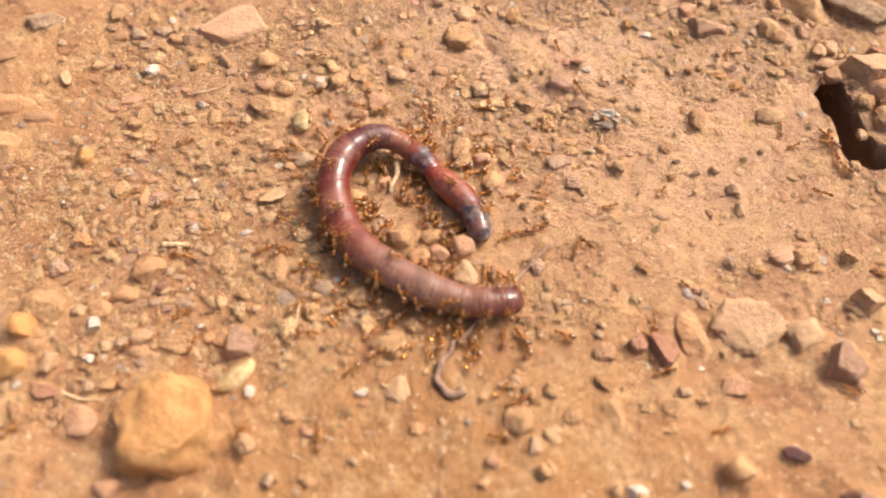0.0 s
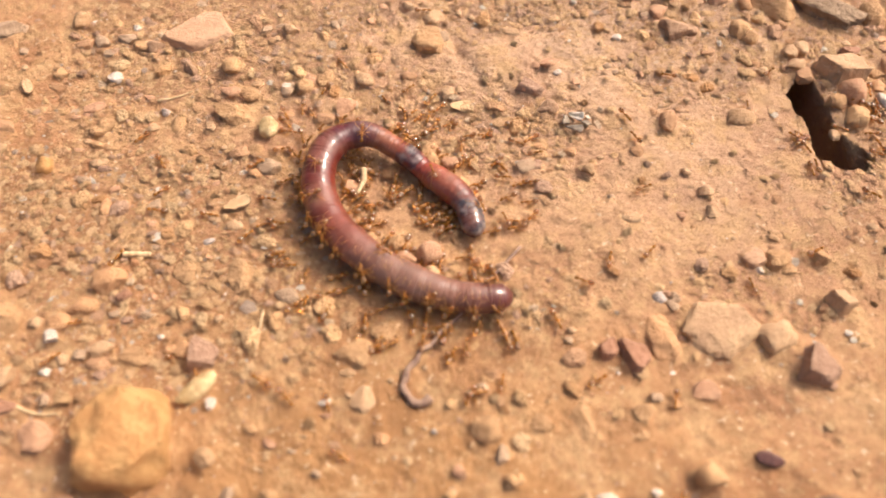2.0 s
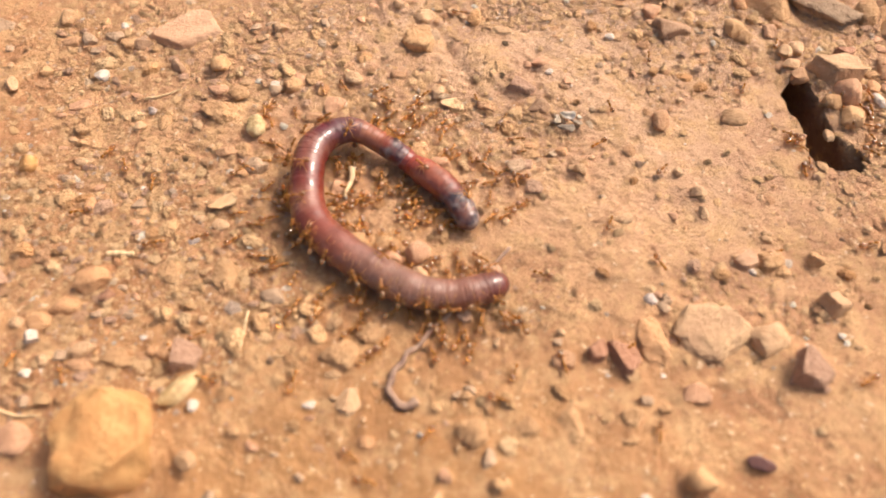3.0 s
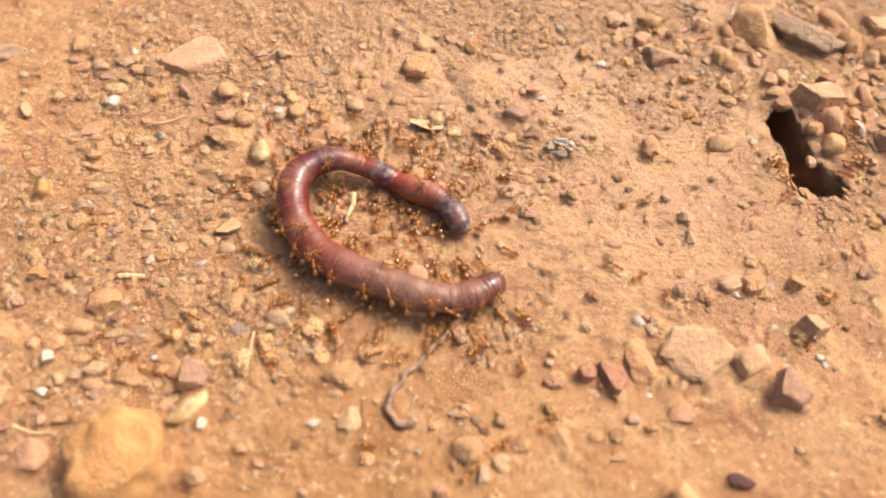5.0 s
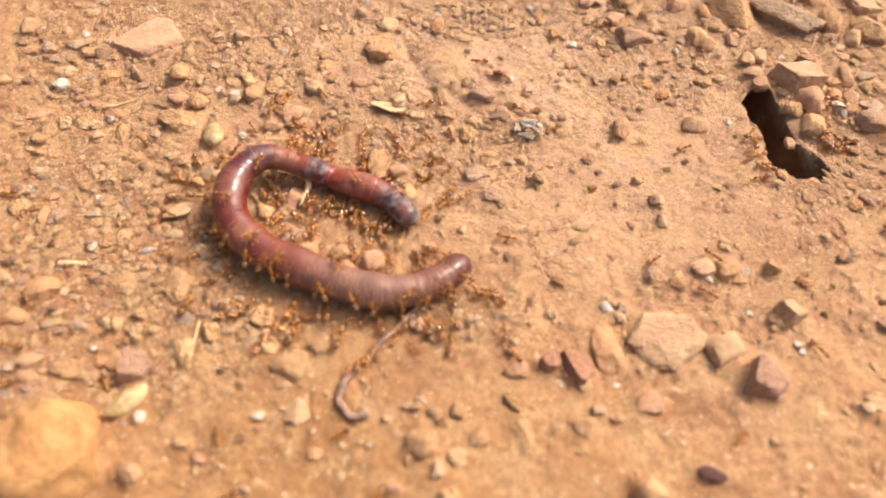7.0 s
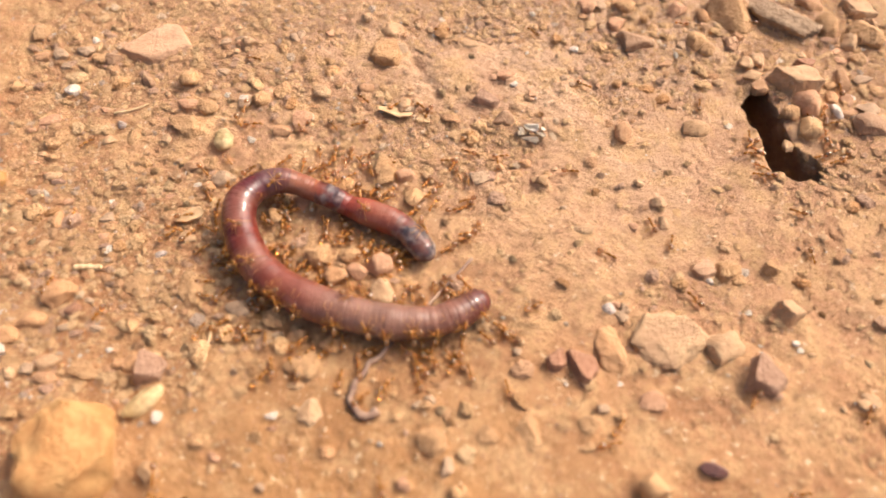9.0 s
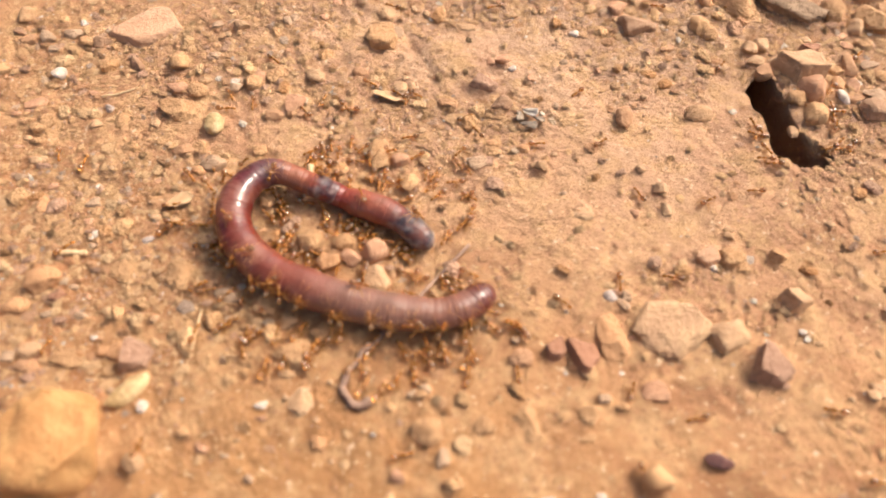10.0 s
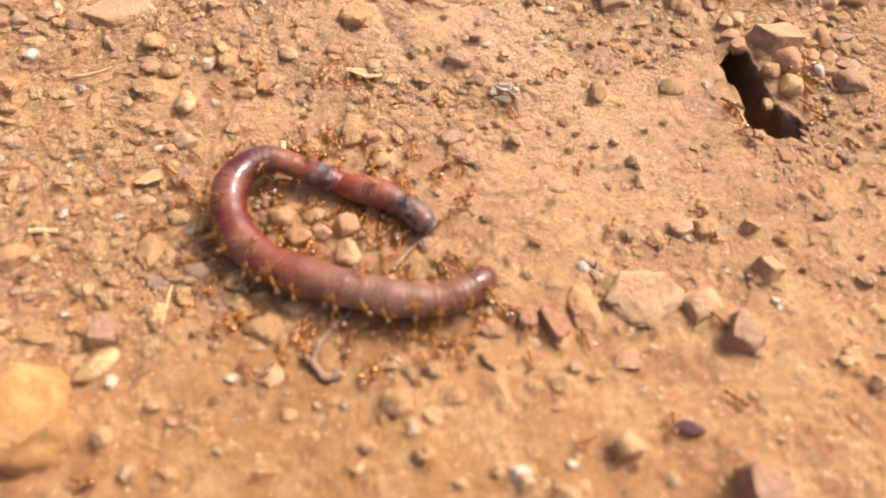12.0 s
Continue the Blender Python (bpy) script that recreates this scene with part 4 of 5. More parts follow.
def build_stones():
    for stone_count, (x, y, a, b, h, turn, kind) in enumerate(STONES, 1):
        big = max(a, b)
        sub = 4 if big > 7 else 3 if big > 2.2 else 2
        facets = 0 if kind in ("ochre", "flat") else 3 if kind == "ochre2" else 4 if kind in ("seed", "orange") else 11 if kind in ("plum", "maroon", "slate", "sand", "white", "grey", "brown", "pink") else 7
        sink = 0.34 if h > 0.4 * min(a, b) else 0.46 if h > 0.27 * min(a, b) else 0.68
        if kind in ("ochre", "flat"):
            sink = 0.46
        full = h / (1 - sink)
        me = rock_mesh(a * 1.06, b * 1.06, full, stone_count * 7 + 3, sub, facets, 0.05 if kind == "seed" else 0.17 if kind == "ochre" else 0.2 if kind in ("slate", "sand") else 0.08 if kind == "rose" and big > 8 else 0.2 if kind == "flat" else 0.3 if sink > 0.5 else 0.2 if sink > 0.4 else 0.12, 0.72 if kind == "ochre" else 0.8 if facets > 10 else 1.0, CUTS[kind] if kind in CUTS and big > 3.9 else ())
        name = "seed" if kind == "seed" else "stone" if big > 3.5 else "pebble"
        ob = link(name, me, ROCK[kind], smooth=False)
        size = "small " if big < 2.2 else "" if big < 6 else "large "
        low = ", half sunk in the soil" if sink > 0.4 else ", lying on the soil"
        word = STONE_WORDS[kind]
        tagged(ob, (word if kind == "ochre" else size + word) + low, "seed" if kind == "seed" else "stone", "" if kind == "seed" else "stones on the soil")
        bare = level(x, y) - float(banked(x, y)) if float(hole_depth(np.array(x), np.array(y))[0]) <= 0 else -1.5
        z = bare + full * (0.5 - sink * 0.8)
        rnd, lean = random.Random(stone_count), 1.0 if sink < 0.4 else 0.35
        ob.matrix_world = pose(x * MM, y * MM, z * MM, lean * rnd.uniform(-7, 7), lean * rnd.uniform(-7, 7), turn)


build_stones()


# ---- dry scraps ----
def tube(points, radii, sides=8, cap=True):
    """A bmesh tube through points with a radius at each, in metres."""
    bm = bmesh.new()
    rings = []
    pts = [Vector(p) for p in points]
    for k, p in enumerate(pts):
        d = (pts[min(k + 1, len(pts) - 1)] - pts[max(k - 1, 0)]).normalized()
        side = d.orthogonal() if abs(d.z) > 0.9 else Vector((0, 0, 1)).cross(d).normalized()
        side.normalize()
        up = d.cross(side)
        rings.append([bm.verts.new(p + radii[k] * (math.cos(2 * math.pi * i / sides) * side + math.sin(2 * math.pi * i / sides) * up)) for i in range(sides)])
    for r0, r1 in zip(rings, rings[1:]):
        for i in range(sides):
            bm.faces.new((r0[i], r0[(i + 1) % sides], r1[(i + 1) % sides], r1[i]))
    if cap:
        bm.faces.new(rings[0][::-1])
        bm.faces.new(rings[-1])
    bmesh.ops.recalc_face_normals(bm, faces=bm.faces)
    return bm


def smooth_line(points, n):
    """n points along a Catmull-Rom line through the given ones."""
    p = [np.array(q, float) for q in points]
    p = [2 * p[0] - p[1]] + p + [2 * p[-1] - p[-2]]
    out = []
    for u in np.linspace(0, len(p) - 3 - 1e-6, n):
        k = int(u)
        t = u - k
        a, b, c, d = p[k:k + 4]
        out.append(0.5 * (2 * b + (c - a) * t + (2 * a - 5 * b + 4 * c - d) * t * t + (3 * b - a - 3 * c + d) * t ** 3))
    return out


def scrap(name, points, radius, mat, label, category, lift=0.0, taper=0.5, n=24):
    pts = smooth_line(points, n)
    co = [(q[0] * MM, q[1] * MM, (level(q[0], q[1]) + radius * 0.7 + lift + (q[2] if len(q) > 2 else 0)) * MM) for q in pts]
    zs = np.convolve(np.pad([c[2] for c in co], 3, mode="edge"), np.ones(7) / 7, mode="valid")
    co = [(c[0], c[1], max(float(z), c[2])) for c, z in zip(co, zs)]
    rad = [radius * MM * (1 - taper * k / n) * (1 + 0.1 * math.sin(k * 1.1) + 0.07 * math.sin(k * 2.7)) for k in range(n)]
    ob = link(name, mesh_of(name, tube(co, rad, 9)), mat)
    return tagged(ob, label, category)


scrap("root", [(4.6, 43.6), (3.4, 42.8), (2.1, 42.9), (1.1, 44.1), (0.4, 45.4), (0.8, 46.9), (1.2, 48.3), (2.4, 49.5), (3.1, 51.2), (4.7, 52.1), (6.4, 54.6), (9.0, 57.0), (14.0, 63.3), (19.6, 69.9)],
      0.7, ROOT, "thin dark dry root, hooked at one end", "root", 0.0, 0.6, 48)
scrap("straw", [(-45.6, 69.0), (-43.4, 69.15), (-41.4, 69.2)], 0.5, STRAW, "short pale bit of dry straw on the soil", "straw", 0.1, 0.1)
scrap("straw", [(-56.2, 43.2), (-52.8, 42.1), (-49.9, 42.1)], 0.3, STRAW, "thin pale curved straw stalk", "straw")
scrap("straw", [(-21.7, 58.6), (-21.9, 54.8), (-22.2, 51.8)], 0.22, STRAW, "thin pale forked straw stalk", "straw", 0.2)
scrap("straw", [(-46.3, 103.2), (-43.2, 104.3), (-40.4, 106.1)], 0.24, STRAW, "thin pale dry grass stalk", "straw", 0.1)
scrap("straw", [(-6.9, 85.6, 1.2), (-6.8, 83.6, 0.6), (-7.4, 81.8, 0.2), (-8.0, 80.2, 0)], 0.62, STRAW, "pale curved sliver of dry plant", "straw", 0.2, 0.6)


def flake(name, mat, a, b, thick, curl, seed):
    """A thin curled plate, a by b mm, with torn edges."""
    rnd = random.Random(seed)
    bm = bmesh.new()
    n, m = 14, 7
    grid = {}
    for top in (0, 1):
        for i in range(n + 1):
            u = i / n * 2 - 1
            half = b / 2 * (1 - abs(u) ** 5) ** 0.7 * (0.6 + 0.4 * u) ** 0.8 * (1 + 0.45 * noise.noise(Vector((u * 2.3, seed, 0))) + 0.2 * noise.noise(Vector((u * 7, seed, 0)))) + 0.03
            for j in range(m + 1):
                v = j / m * 2 - 1
                z = curl * (u * u * 0.6 + v * v * 0.5) + 0.3 * noise.noise(Vector((u * 1.8, v * 1.2, seed)))
                grid[top, i, j] = bm.verts.new((u * a / 2 * MM, v * half * MM, (z + top * thick) * MM))
    for i in range(n):
        for j in range(m):
            bm.faces.new([grid[1, i, j], grid[1, i + 1, j], grid[1, i + 1, j + 1], grid[1, i, j + 1]])
            bm.faces.new([grid[0, i, j], grid[0, i, j + 1], grid[0, i + 1, j + 1], grid[0, i + 1, j]])
    edges = [(i, 0) for i in range(n + 1)] + [(n, j) for j in range(1, m + 1)] + [(i, m) for i in range(n - 1, -1, -1)] + [(0, j) for j in range(m - 1, 0, -1)]
    for (i0, j0), (i1, j1) in zip(edges, edges[1:] + edges[:1]):
        bm.faces.new([grid[0, i0, j0], grid[0, i1, j1], grid[1, i1, j1], grid[1, i0, j0]])
    return mesh_of(name, bm)


leaf = tagged(link("leaf_scrap", flake("leaf_scrap", LEAF, 7.0, 4.2, 0.2, 0.3, 4), LEAF), "torn dull yellow scrap of dry leaf on the soil", "leaf")
leaf.location = (6.3 * MM, 102.9 * MM, 1.5 * MM)

bark = tagged(link("leaf_scrap", flake("leaf_scrap", LEAF, 5.0, 2.8, 0.3, 0.3, 23), LEAF), "pale flat flake of dry leaf litter on the soil", "leaf")
bark.matrix_world = pose(-28.2 * MM, 78.6 * MM, (level(-28.2, 78.6) + 0.35) * MM, 3, -3, 24)

shell = tagged(new("shell_fragment"), "broken grey and white snail shell bits on the soil", "shell")
shell.location = (31.6 * MM, 97.2 * MM, level(31.6, 97.2) * MM)
for k, (dx, dy, dz, a, b, curl, rx, ry, rz, mat) in enumerate([
        (0.4, 0.9, 1.2, 3.2, 2.0, 0.25, 25, -20, -35, SHELL_WHITE), (-1.7, 0.0, 1.0, 3.0, 2.0, -0.2, 40, 25, 60, SHELL), (1.6, -0.6, 0.9, 2.6, 1.6, 0.2, -15, 30, 10, SHELL),
        (-0.2, -1.5, 0.7, 3.4, 1.4, -0.2, 30, 0, -10, SHELL), (2.4, 0.6, 0.8, 1.6, 1.1, 0.1, 10, 35, 70, SHELL_WHITE)]):
    piece = link("shell_piece", flake("shell_piece", mat, a, b, 0.2, curl, k + 11), mat, shell, "white chalky piece" if mat is SHELL_WHITE else "grey flaky piece")
    piece.matrix_local = pose(dx * MM, dy * MM, dz * MM, rx, ry, rz)


# ---- earthworm: rings of fixed shape strung along a moving line ----
RINGS = 84
worm_lines = []


def worm_shape(t, points):
    worm_lines.append((t, points))


worm_shape(0.0, [(14.2, 57.8), (7.1, 57.1), (-0.0, 58.7), (-6.4, 62.2), (-12.1, 66.7), (-16.0, 72.8), (-17.4, 79.6), (-15.2, 86.0), (-9.4, 89.3), (-3.1, 86.3), (1.4, 80.8), (6.0, 75.5), (8.1, 68.8)])
worm_shape(1.5, [(17.0, 58.4), (9.7, 58.0), (2.7, 60.2), (-3.6, 64.2), (-8.9, 69.3), (-13.0, 75.4), (-14.2, 82.2), (-11.8, 88.6), (-5.9, 90.9), (0.4, 87.5), (5.8, 82.6), (10.6, 77.4), (12.3, 70.4)])
worm_shape(2.5, [(18.2, 60.8), (11.0, 59.9), (3.9, 61.4), (-2.5, 64.8), (-8.3, 69.3), (-12.6, 75.2), (-14.2, 82.0), (-12.4, 88.6), (-6.5, 91.1), (-0.1, 88.1), (5.3, 83.4), (10.2, 78.3), (12.4, 71.6)])
worm_shape(3.0, [(18.9, 62.5), (11.8, 60.0), (4.5, 60.3), (-2.0, 64.0), (-8.0, 68.3), (-12.8, 74.1), (-13.9, 81.2), (-12.6, 88.2), (-6.9, 91.8), (-0.3, 88.8), (5.4, 84.3), (10.5, 79.0), (13.7, 72.5)])
worm_shape(5.0, [(19.4, 67.2), (13.0, 63.6), (5.6, 63.7), (-1.4, 66.5), (-8.2, 69.5), (-13.8, 74.4), (-16.9, 80.7), (-16.1, 87.6), (-10.3, 91.2), (-3.2, 89.8), (3.2, 86.4), (9.6, 82.9), (13.2, 76.6)])
worm_shape(5.5, [(19.3, 67.7), (12.7, 64.5), (5.4, 64.6), (-1.6, 66.8), (-8.5, 69.7), (-14.4, 74.1), (-17.8, 80.2), (-17.5, 87.1), (-12.6, 91.2), (-5.8, 89.2), (0.7, 86.0), (7.2, 82.9), (11.6, 77.1)])
worm_shape(6.0, [(19.6, 68.2), (13.1, 65.4), (6.1, 64.3), (-0.7, 66.2), (-7.3, 68.9), (-13.4, 72.5), (-17.3, 77.8), (-17.9, 84.4), (-13.6, 88.8), (-6.7, 88.2), (-0.5, 85.2), (5.5, 81.9), (11.0, 77.6)])
worm_shape(6.5, [(19.5, 69.1), (13.5, 65.0), (6.2, 64.2), (-1.0, 65.8), (-7.9, 68.3), (-14.2, 72.1), (-18.9, 77.4), (-19.2, 84.2), (-14.7, 89.0), (-7.7, 88.0), (-0.8, 85.7), (5.6, 82.4), (10.9, 77.3)])
worm_shape(7.0, [(20.0, 68.2), (14.3, 63.5), (7.1, 61.8), (-0.2, 63.5), (-7.1, 66.7), (-13.7, 70.2), (-18.2, 75.5), (-18.3, 82.6), (-14.0, 87.6), (-6.9, 86.4), (-0.1, 83.7), (6.6, 80.7), (11.5, 75.2)])
worm_shape(9.0, [(21.9, 61.8), (15.3, 57.6), (7.5, 56.7), (-0.2, 58.4), (-7.6, 61.3), (-14.0, 65.9), (-17.8, 71.9), (-18.5, 79.1), (-12.9, 83.4), (-5.3, 81.5), (1.5, 78.3), (8.2, 74.8), (13.0, 68.6)])
worm_shape(9.5, [(22.1, 61.2), (15.7, 57.2), (8.1, 56.9), (0.5, 58.6), (-6.7, 61.3), (-13.4, 65.2), (-17.9, 70.8), (-18.2, 77.7), (-13.2, 82.6), (-5.7, 80.9), (1.0, 77.8), (7.5, 74.4), (12.9, 68.8)])
worm_shape(10.5, [(24.3, 59.8), (18.1, 55.5), (10.4, 54.8), (2.9, 56.6), (-4.4, 59.3), (-11.1, 63.3), (-15.3, 69.1), (-16.2, 76.1), (-11.4, 81.2), (-4.0, 78.7), (3.0, 76.2), (9.8, 73.1), (15.1, 67.4)])
worm_shape(12.0, [(27.2, 58.4), (20.9, 54.2), (13.2, 53.6), (5.7, 55.5), (-1.7, 58.0), (-8.6, 61.6), (-12.8, 67.4), (-13.3, 74.6), (-8.5, 79.4), (-0.9, 77.5), (6.1, 74.8), (13.0, 71.9), (18.3, 66.3)])


def blend(table, s):
    for (s0, *a), (s1, *b) in zip(table, table[1:]):
        if s <= s1:
            u = (s - s0) / (s1 - s0)
            return [p + (q - p) * u for p, q in zip(a, b)]
    return list(table[-1][1:])


# along the body from the blunt tail: radius in mm
GIRTH = [(0.0, 2.0), (0.04, 2.45), (0.08, 2.6), (0.105, 2.5), (0.14, 2.75), (0.2, 2.9), (0.35, 3.05), (0.45, 2.95), (0.53, 2.9), (0.6, 2.65), (0.66, 2.35), (0.70, 2.0), (0.73, 1.9),
         (0.755, 2.1), (0.78, 2.1), (0.802, 1.85), (0.835, 2.4), (0.885, 2.45), (0.92, 2.2), (0.95, 2.2), (0.98, 1.95), (1.0, 1.65)]
# along the body: skin colour
SKIN = [(0, 0.082, 0.023, 0.020), (0.03, 0.146, 0.041, 0.030), (0.1, 0.207, 0.087, 0.055), (0.14, 0.221, 0.104, 0.069), (0.22, 0.256, 0.125, 0.083), (0.28, 0.239, 0.104, 0.069), (0.34, 0.205, 0.059, 0.035),
        (0.46, 0.200, 0.036, 0.018), (0.54, 0.132, 0.015, 0.010), (0.59, 0.108, 0.010, 0.009), (0.625, 0.075, 0.009, 0.011), (0.645, 0.130, 0.052, 0.052), (0.672, 0.150, 0.047, 0.041), (0.692, 0.300, 0.090, 0.036), (0.73, 0.285, 0.070, 0.028),
        (0.76, 0.180, 0.028, 0.017), (0.79, 0.200, 0.028, 0.018), (0.82, 0.290, 0.052, 0.026), (0.855, 0.315, 0.078, 0.040), (0.885, 0.250, 0.044, 0.021), (0.91, 0.152, 0.024, 0.013), (1, 0.114, 0.037, 0.025)]


def girth_at(k):
    """Radius in mm at a place counted in rings, with swellings that run on from ring to ring."""
    s = 0.017 + 0.966 * (k + 0.5) / RINGS
    return blend(GIRTH, max(0.0, min(1.0, s)))[0] * (1 + 0.02 * math.sin(k * 0.55) + 0.016 * math.sin(k * 0.93 + 1) + 0.008 * math.sin(k * 1.9))


def build_worm():
    worm = tagged(new("earthworm"), "dead glossy pinkish brown earthworm, curled, dragged by ants", "worm")
    rings = []
    for k in range(RINGS):
        s = 0.017 + 0.966 * (k + 0.5) / RINGS
        half = 0.72 * 91.5 / RINGS * MM
        bm = bmesh.new()
        n = 28
        prof = [(-1.0, 0.972), (-0.72, 0.988), (-0.4, 0.997), (0.0, 1.0), (0.4, 0.997), (0.72, 0.988), (1.0, 0.972)]
        if k == 0:
            prof = [(-2.4, 0.12), (-2.2, 0.42), (-1.7, 0.7), (-1.0, 0.88)] + prof[2:]
        if k == RINGS - 1:
            prof = prof[:5] + [(1.0, 0.88), (1.7, 0.68), (2.2, 0.4), (2.4, 0.12)]
        loops = []
        groove = (0.15 + random.Random(k).random()) * (1.5 if s < 0.13 else 0.75)
        for u, w in prof:
            w = 1 + (w - 1) * (groove if w > 0.95 else 1)
            r = w * girth_at(k + max(-1, min(1, u)) * 0.72) * MM
            loops.append([bm.verts.new((r * math.cos(2 * math.pi * i / n), u * half, r * 0.94 * math.sin(2 * math.pi * i / n))) for i in range(n)])
        for a, b in zip(loops, loops[1:]):
            for i in range(n):
                bm.faces.new((a[i], a[(i + 1) % n], b[(i + 1) % n], b[i]))
        bm.faces.new(loops[0])
        bm.faces.new(loops[-1])
        bmesh.ops.recalc_face_normals(bm, faces=bm.faces)
        ring = part("ring", bm, WORM, worm)
        ring.color = (*blend(SKIN, s), s)
        rings.append((ring, s))
    return worm, rings


worm, worm_rings = build_worm()


def worm_at(points, s):
    """Place (mm) and heading of the body's line at s, 0 to 1."""
    line = smooth_line(points, 120)
    steps = np.r_[0, np.cumsum([np.hypot(*(b - a)) for a, b in zip(line, line[1:])])]
    u = s * steps[-1]
    x, y = (float(np.interp(u, steps, [q[k] for q in line])) for k in (0, 1))
    x0, y0 = (float(np.interp(u - 0.9, steps, [q[k] for q in line])) for k in (0, 1))
    x1, y1 = (float(np.interp(u + 0.9, steps, [q[k] for q in line])) for k in (0, 1))
    return x, y, math.atan2(y1 - y0, x1 - x0)


def worm_between(t):
    """The body's line at any time."""
    ts = [q[0] for q in worm_lines]
    out = []
    for k in range(13):
        out.append(tuple(float(np.interp(t, ts, [q[1][k][c] for q in worm_lines])) for c in (0, 1)))
    return out


# ---- ants ----
def ellipsoid(a, b, c, sub=2, squeeze=0.0):
    bm = bmesh.new()
    bmesh.ops.create_icosphere(bm, subdivisions=sub, radius=0.5)
    for v in bm.verts:
        f = 1 - squeeze * (v.co.y + 0.5)
        v.co = Vector((v.co.x * a * f, v.co.y * b, v.co.z * c * f)) * MM
    return bm


def build_ant():
    """One ant, heading along +y, its feet on z = 0, about 3.9 mm long."""
    ant = new("ant")
    bm = ellipsoid(0.68, 0.90, 0.58, 2, 0.25)
    head = part("head", bm, AMBER, ant)
    head.matrix_local = pose(0, 1.42 * MM, 0.92 * MM, -22)
    bm = ellipsoid(0.44, 1.32, 0.46, 2, -0.15)
    for v in bm.verts:
        v.co.z += 0.10 * MM * math.cos(v.co.y / MM * 4.2)
    mid = part("thorax", bm, AMBER, ant)
    mid.matrix_local = pose(0, 0.42 * MM, 0.92 * MM, 4)
    bm = ellipsoid(0.24, 0.34, 0.42, 1)
    waist = part("petiole", bm, AMBER, ant)
    waist.matrix_local = pose(0, -0.33 * MM, 0.86 * MM)
    bm = ellipsoid(0.95, 1.30, 0.92, 3, -0.12)
    tail = part("gaster", bm, GASTER, ant, "shiny dark brown gaster")
    tail.matrix_local = pose(0, -1.10 * MM, 0.98 * MM, -8)
    for side in (-1, 1):
        for y0, ang, reach in ((0.85, 38, 1.9), (0.42, -4, 1.95), (0.05, -40, 2.4)):
            a = radians(ang)
            dx, dy = math.cos(a) * side, math.sin(a)
            pts = [(0, 0, 0), (dx * reach * 0.22 * MM, dy * reach * 0.22 * MM, 0.18 * MM), (dx * reach * 0.48 * MM, dy * reach * 0.5 * MM, 0.42 * MM),
                   (dx * reach * 0.78 * MM, dy * reach * 0.85 * MM, -0.34 * MM), (dx * reach * MM, dy * reach * 1.15 * MM, -0.76 * MM)]
            leg = part("leg", tube(pts, [q * MM for q in (0.06, 0.055, 0.042, 0.032, 0.024)], 6), AMBER_LEG, ant)
            leg.matrix_local = pose(0.16 * side * MM, y0 * MM, 0.78 * MM)
        pts = [(0, 0, 0), (0.34 * side * MM, 0.55 * MM, 0.28 * MM), (0.42 * side * MM, 1.0 * MM, 0.02 * MM), (0.34 * side * MM, 1.45 * MM, -0.25 * MM)]
        feeler = part("antenna", tube(pts, [q * MM for q in (0.034, 0.028, 0.028, 0.034)], 5), AMBER_LEG, head)
        feeler.matrix_local = head.matrix_local.inverted() @ pose(0.2 * side * MM, 1.72 * MM, 0.95 * MM)
    return tagged(ant, "", "ant", "ants round the worm")


first_ant = build_ant()
ants = []  # (object, rows of (t, x, y, z, rx, ry, heading degrees), walks)


def add_ant(label, rows, walks, size):
    ob = first_ant if not ants else copy_thing(first_ant, pose(0, 0, 0))
    ob.scale = (size, size, size)
    tagged(ob, label)
    ants.append((ob, rows, walks))


def worm_radius(s):
    return blend(GIRTH, s)[0]


def worm_lift(s):
    """How far the bend of the body stands off the soil, in mm."""
    return 2.2 * float(ledge(s, 0.38, 0.62)) * (1 - float(ledge(s, 0.65, 0.84)))


TIMES = [0.0, 0.5, 1.0, 1.5, 2.0, 2.5, 3.0, 3.5, 4.0, 4.5, 5.0, 5.5, 6.0, 6.5, 7.0, 7.5, 8.0, 8.5, 9.0, 9.5, 10.0, 10.5, 11.0, 11.5, 12.0]
LINES = {t: worm_between(t) for t in TIMES}


def ants_beside_worm(count, seed):
    """Ants that hold on to the body and pull at it, heads towards it."""
    rnd = random.Random(seed)
    for k in range(count):
        s = (k + rnd.uniform(0.1, 0.9)) / count
        side = 1 if rnd.random() < 0.66 else -1
        gap = rnd.uniform(0.6, 1.0) + (10.0 if side > 0 else 3.5) * rnd.random() ** 1.6
        swing = rnd.uniform(-38, 38)
        shift, phase = rnd.uniform(0.3, 0.9), rnd.uniform(0, 6)
        size = rnd.uniform(0.85, 1.08)
        rows = []
        for t in TIMES:
            x, y, a = worm_at(LINES[t], min(max(s + 0.008 * math.sin(t * 1.3 + phase), 0.01), 0.99))
            away = worm_radius(s) + gap + shift * math.sin(t * 2.1 + phase)
            nx, ny = -math.sin(a) * side, math.cos(a) * side
            px, py = x + nx * away, y + ny * away
            heading = math.degrees(math.atan2(-ny, -nx)) - 90 + swing + 14 * math.sin(t * 1.7 + phase * 2)
            rows.append((t, px, py, level(px, py), 0, 0, heading))
        add_ant("amber ant with brown gaster pulling at the worm", rows, False, size)


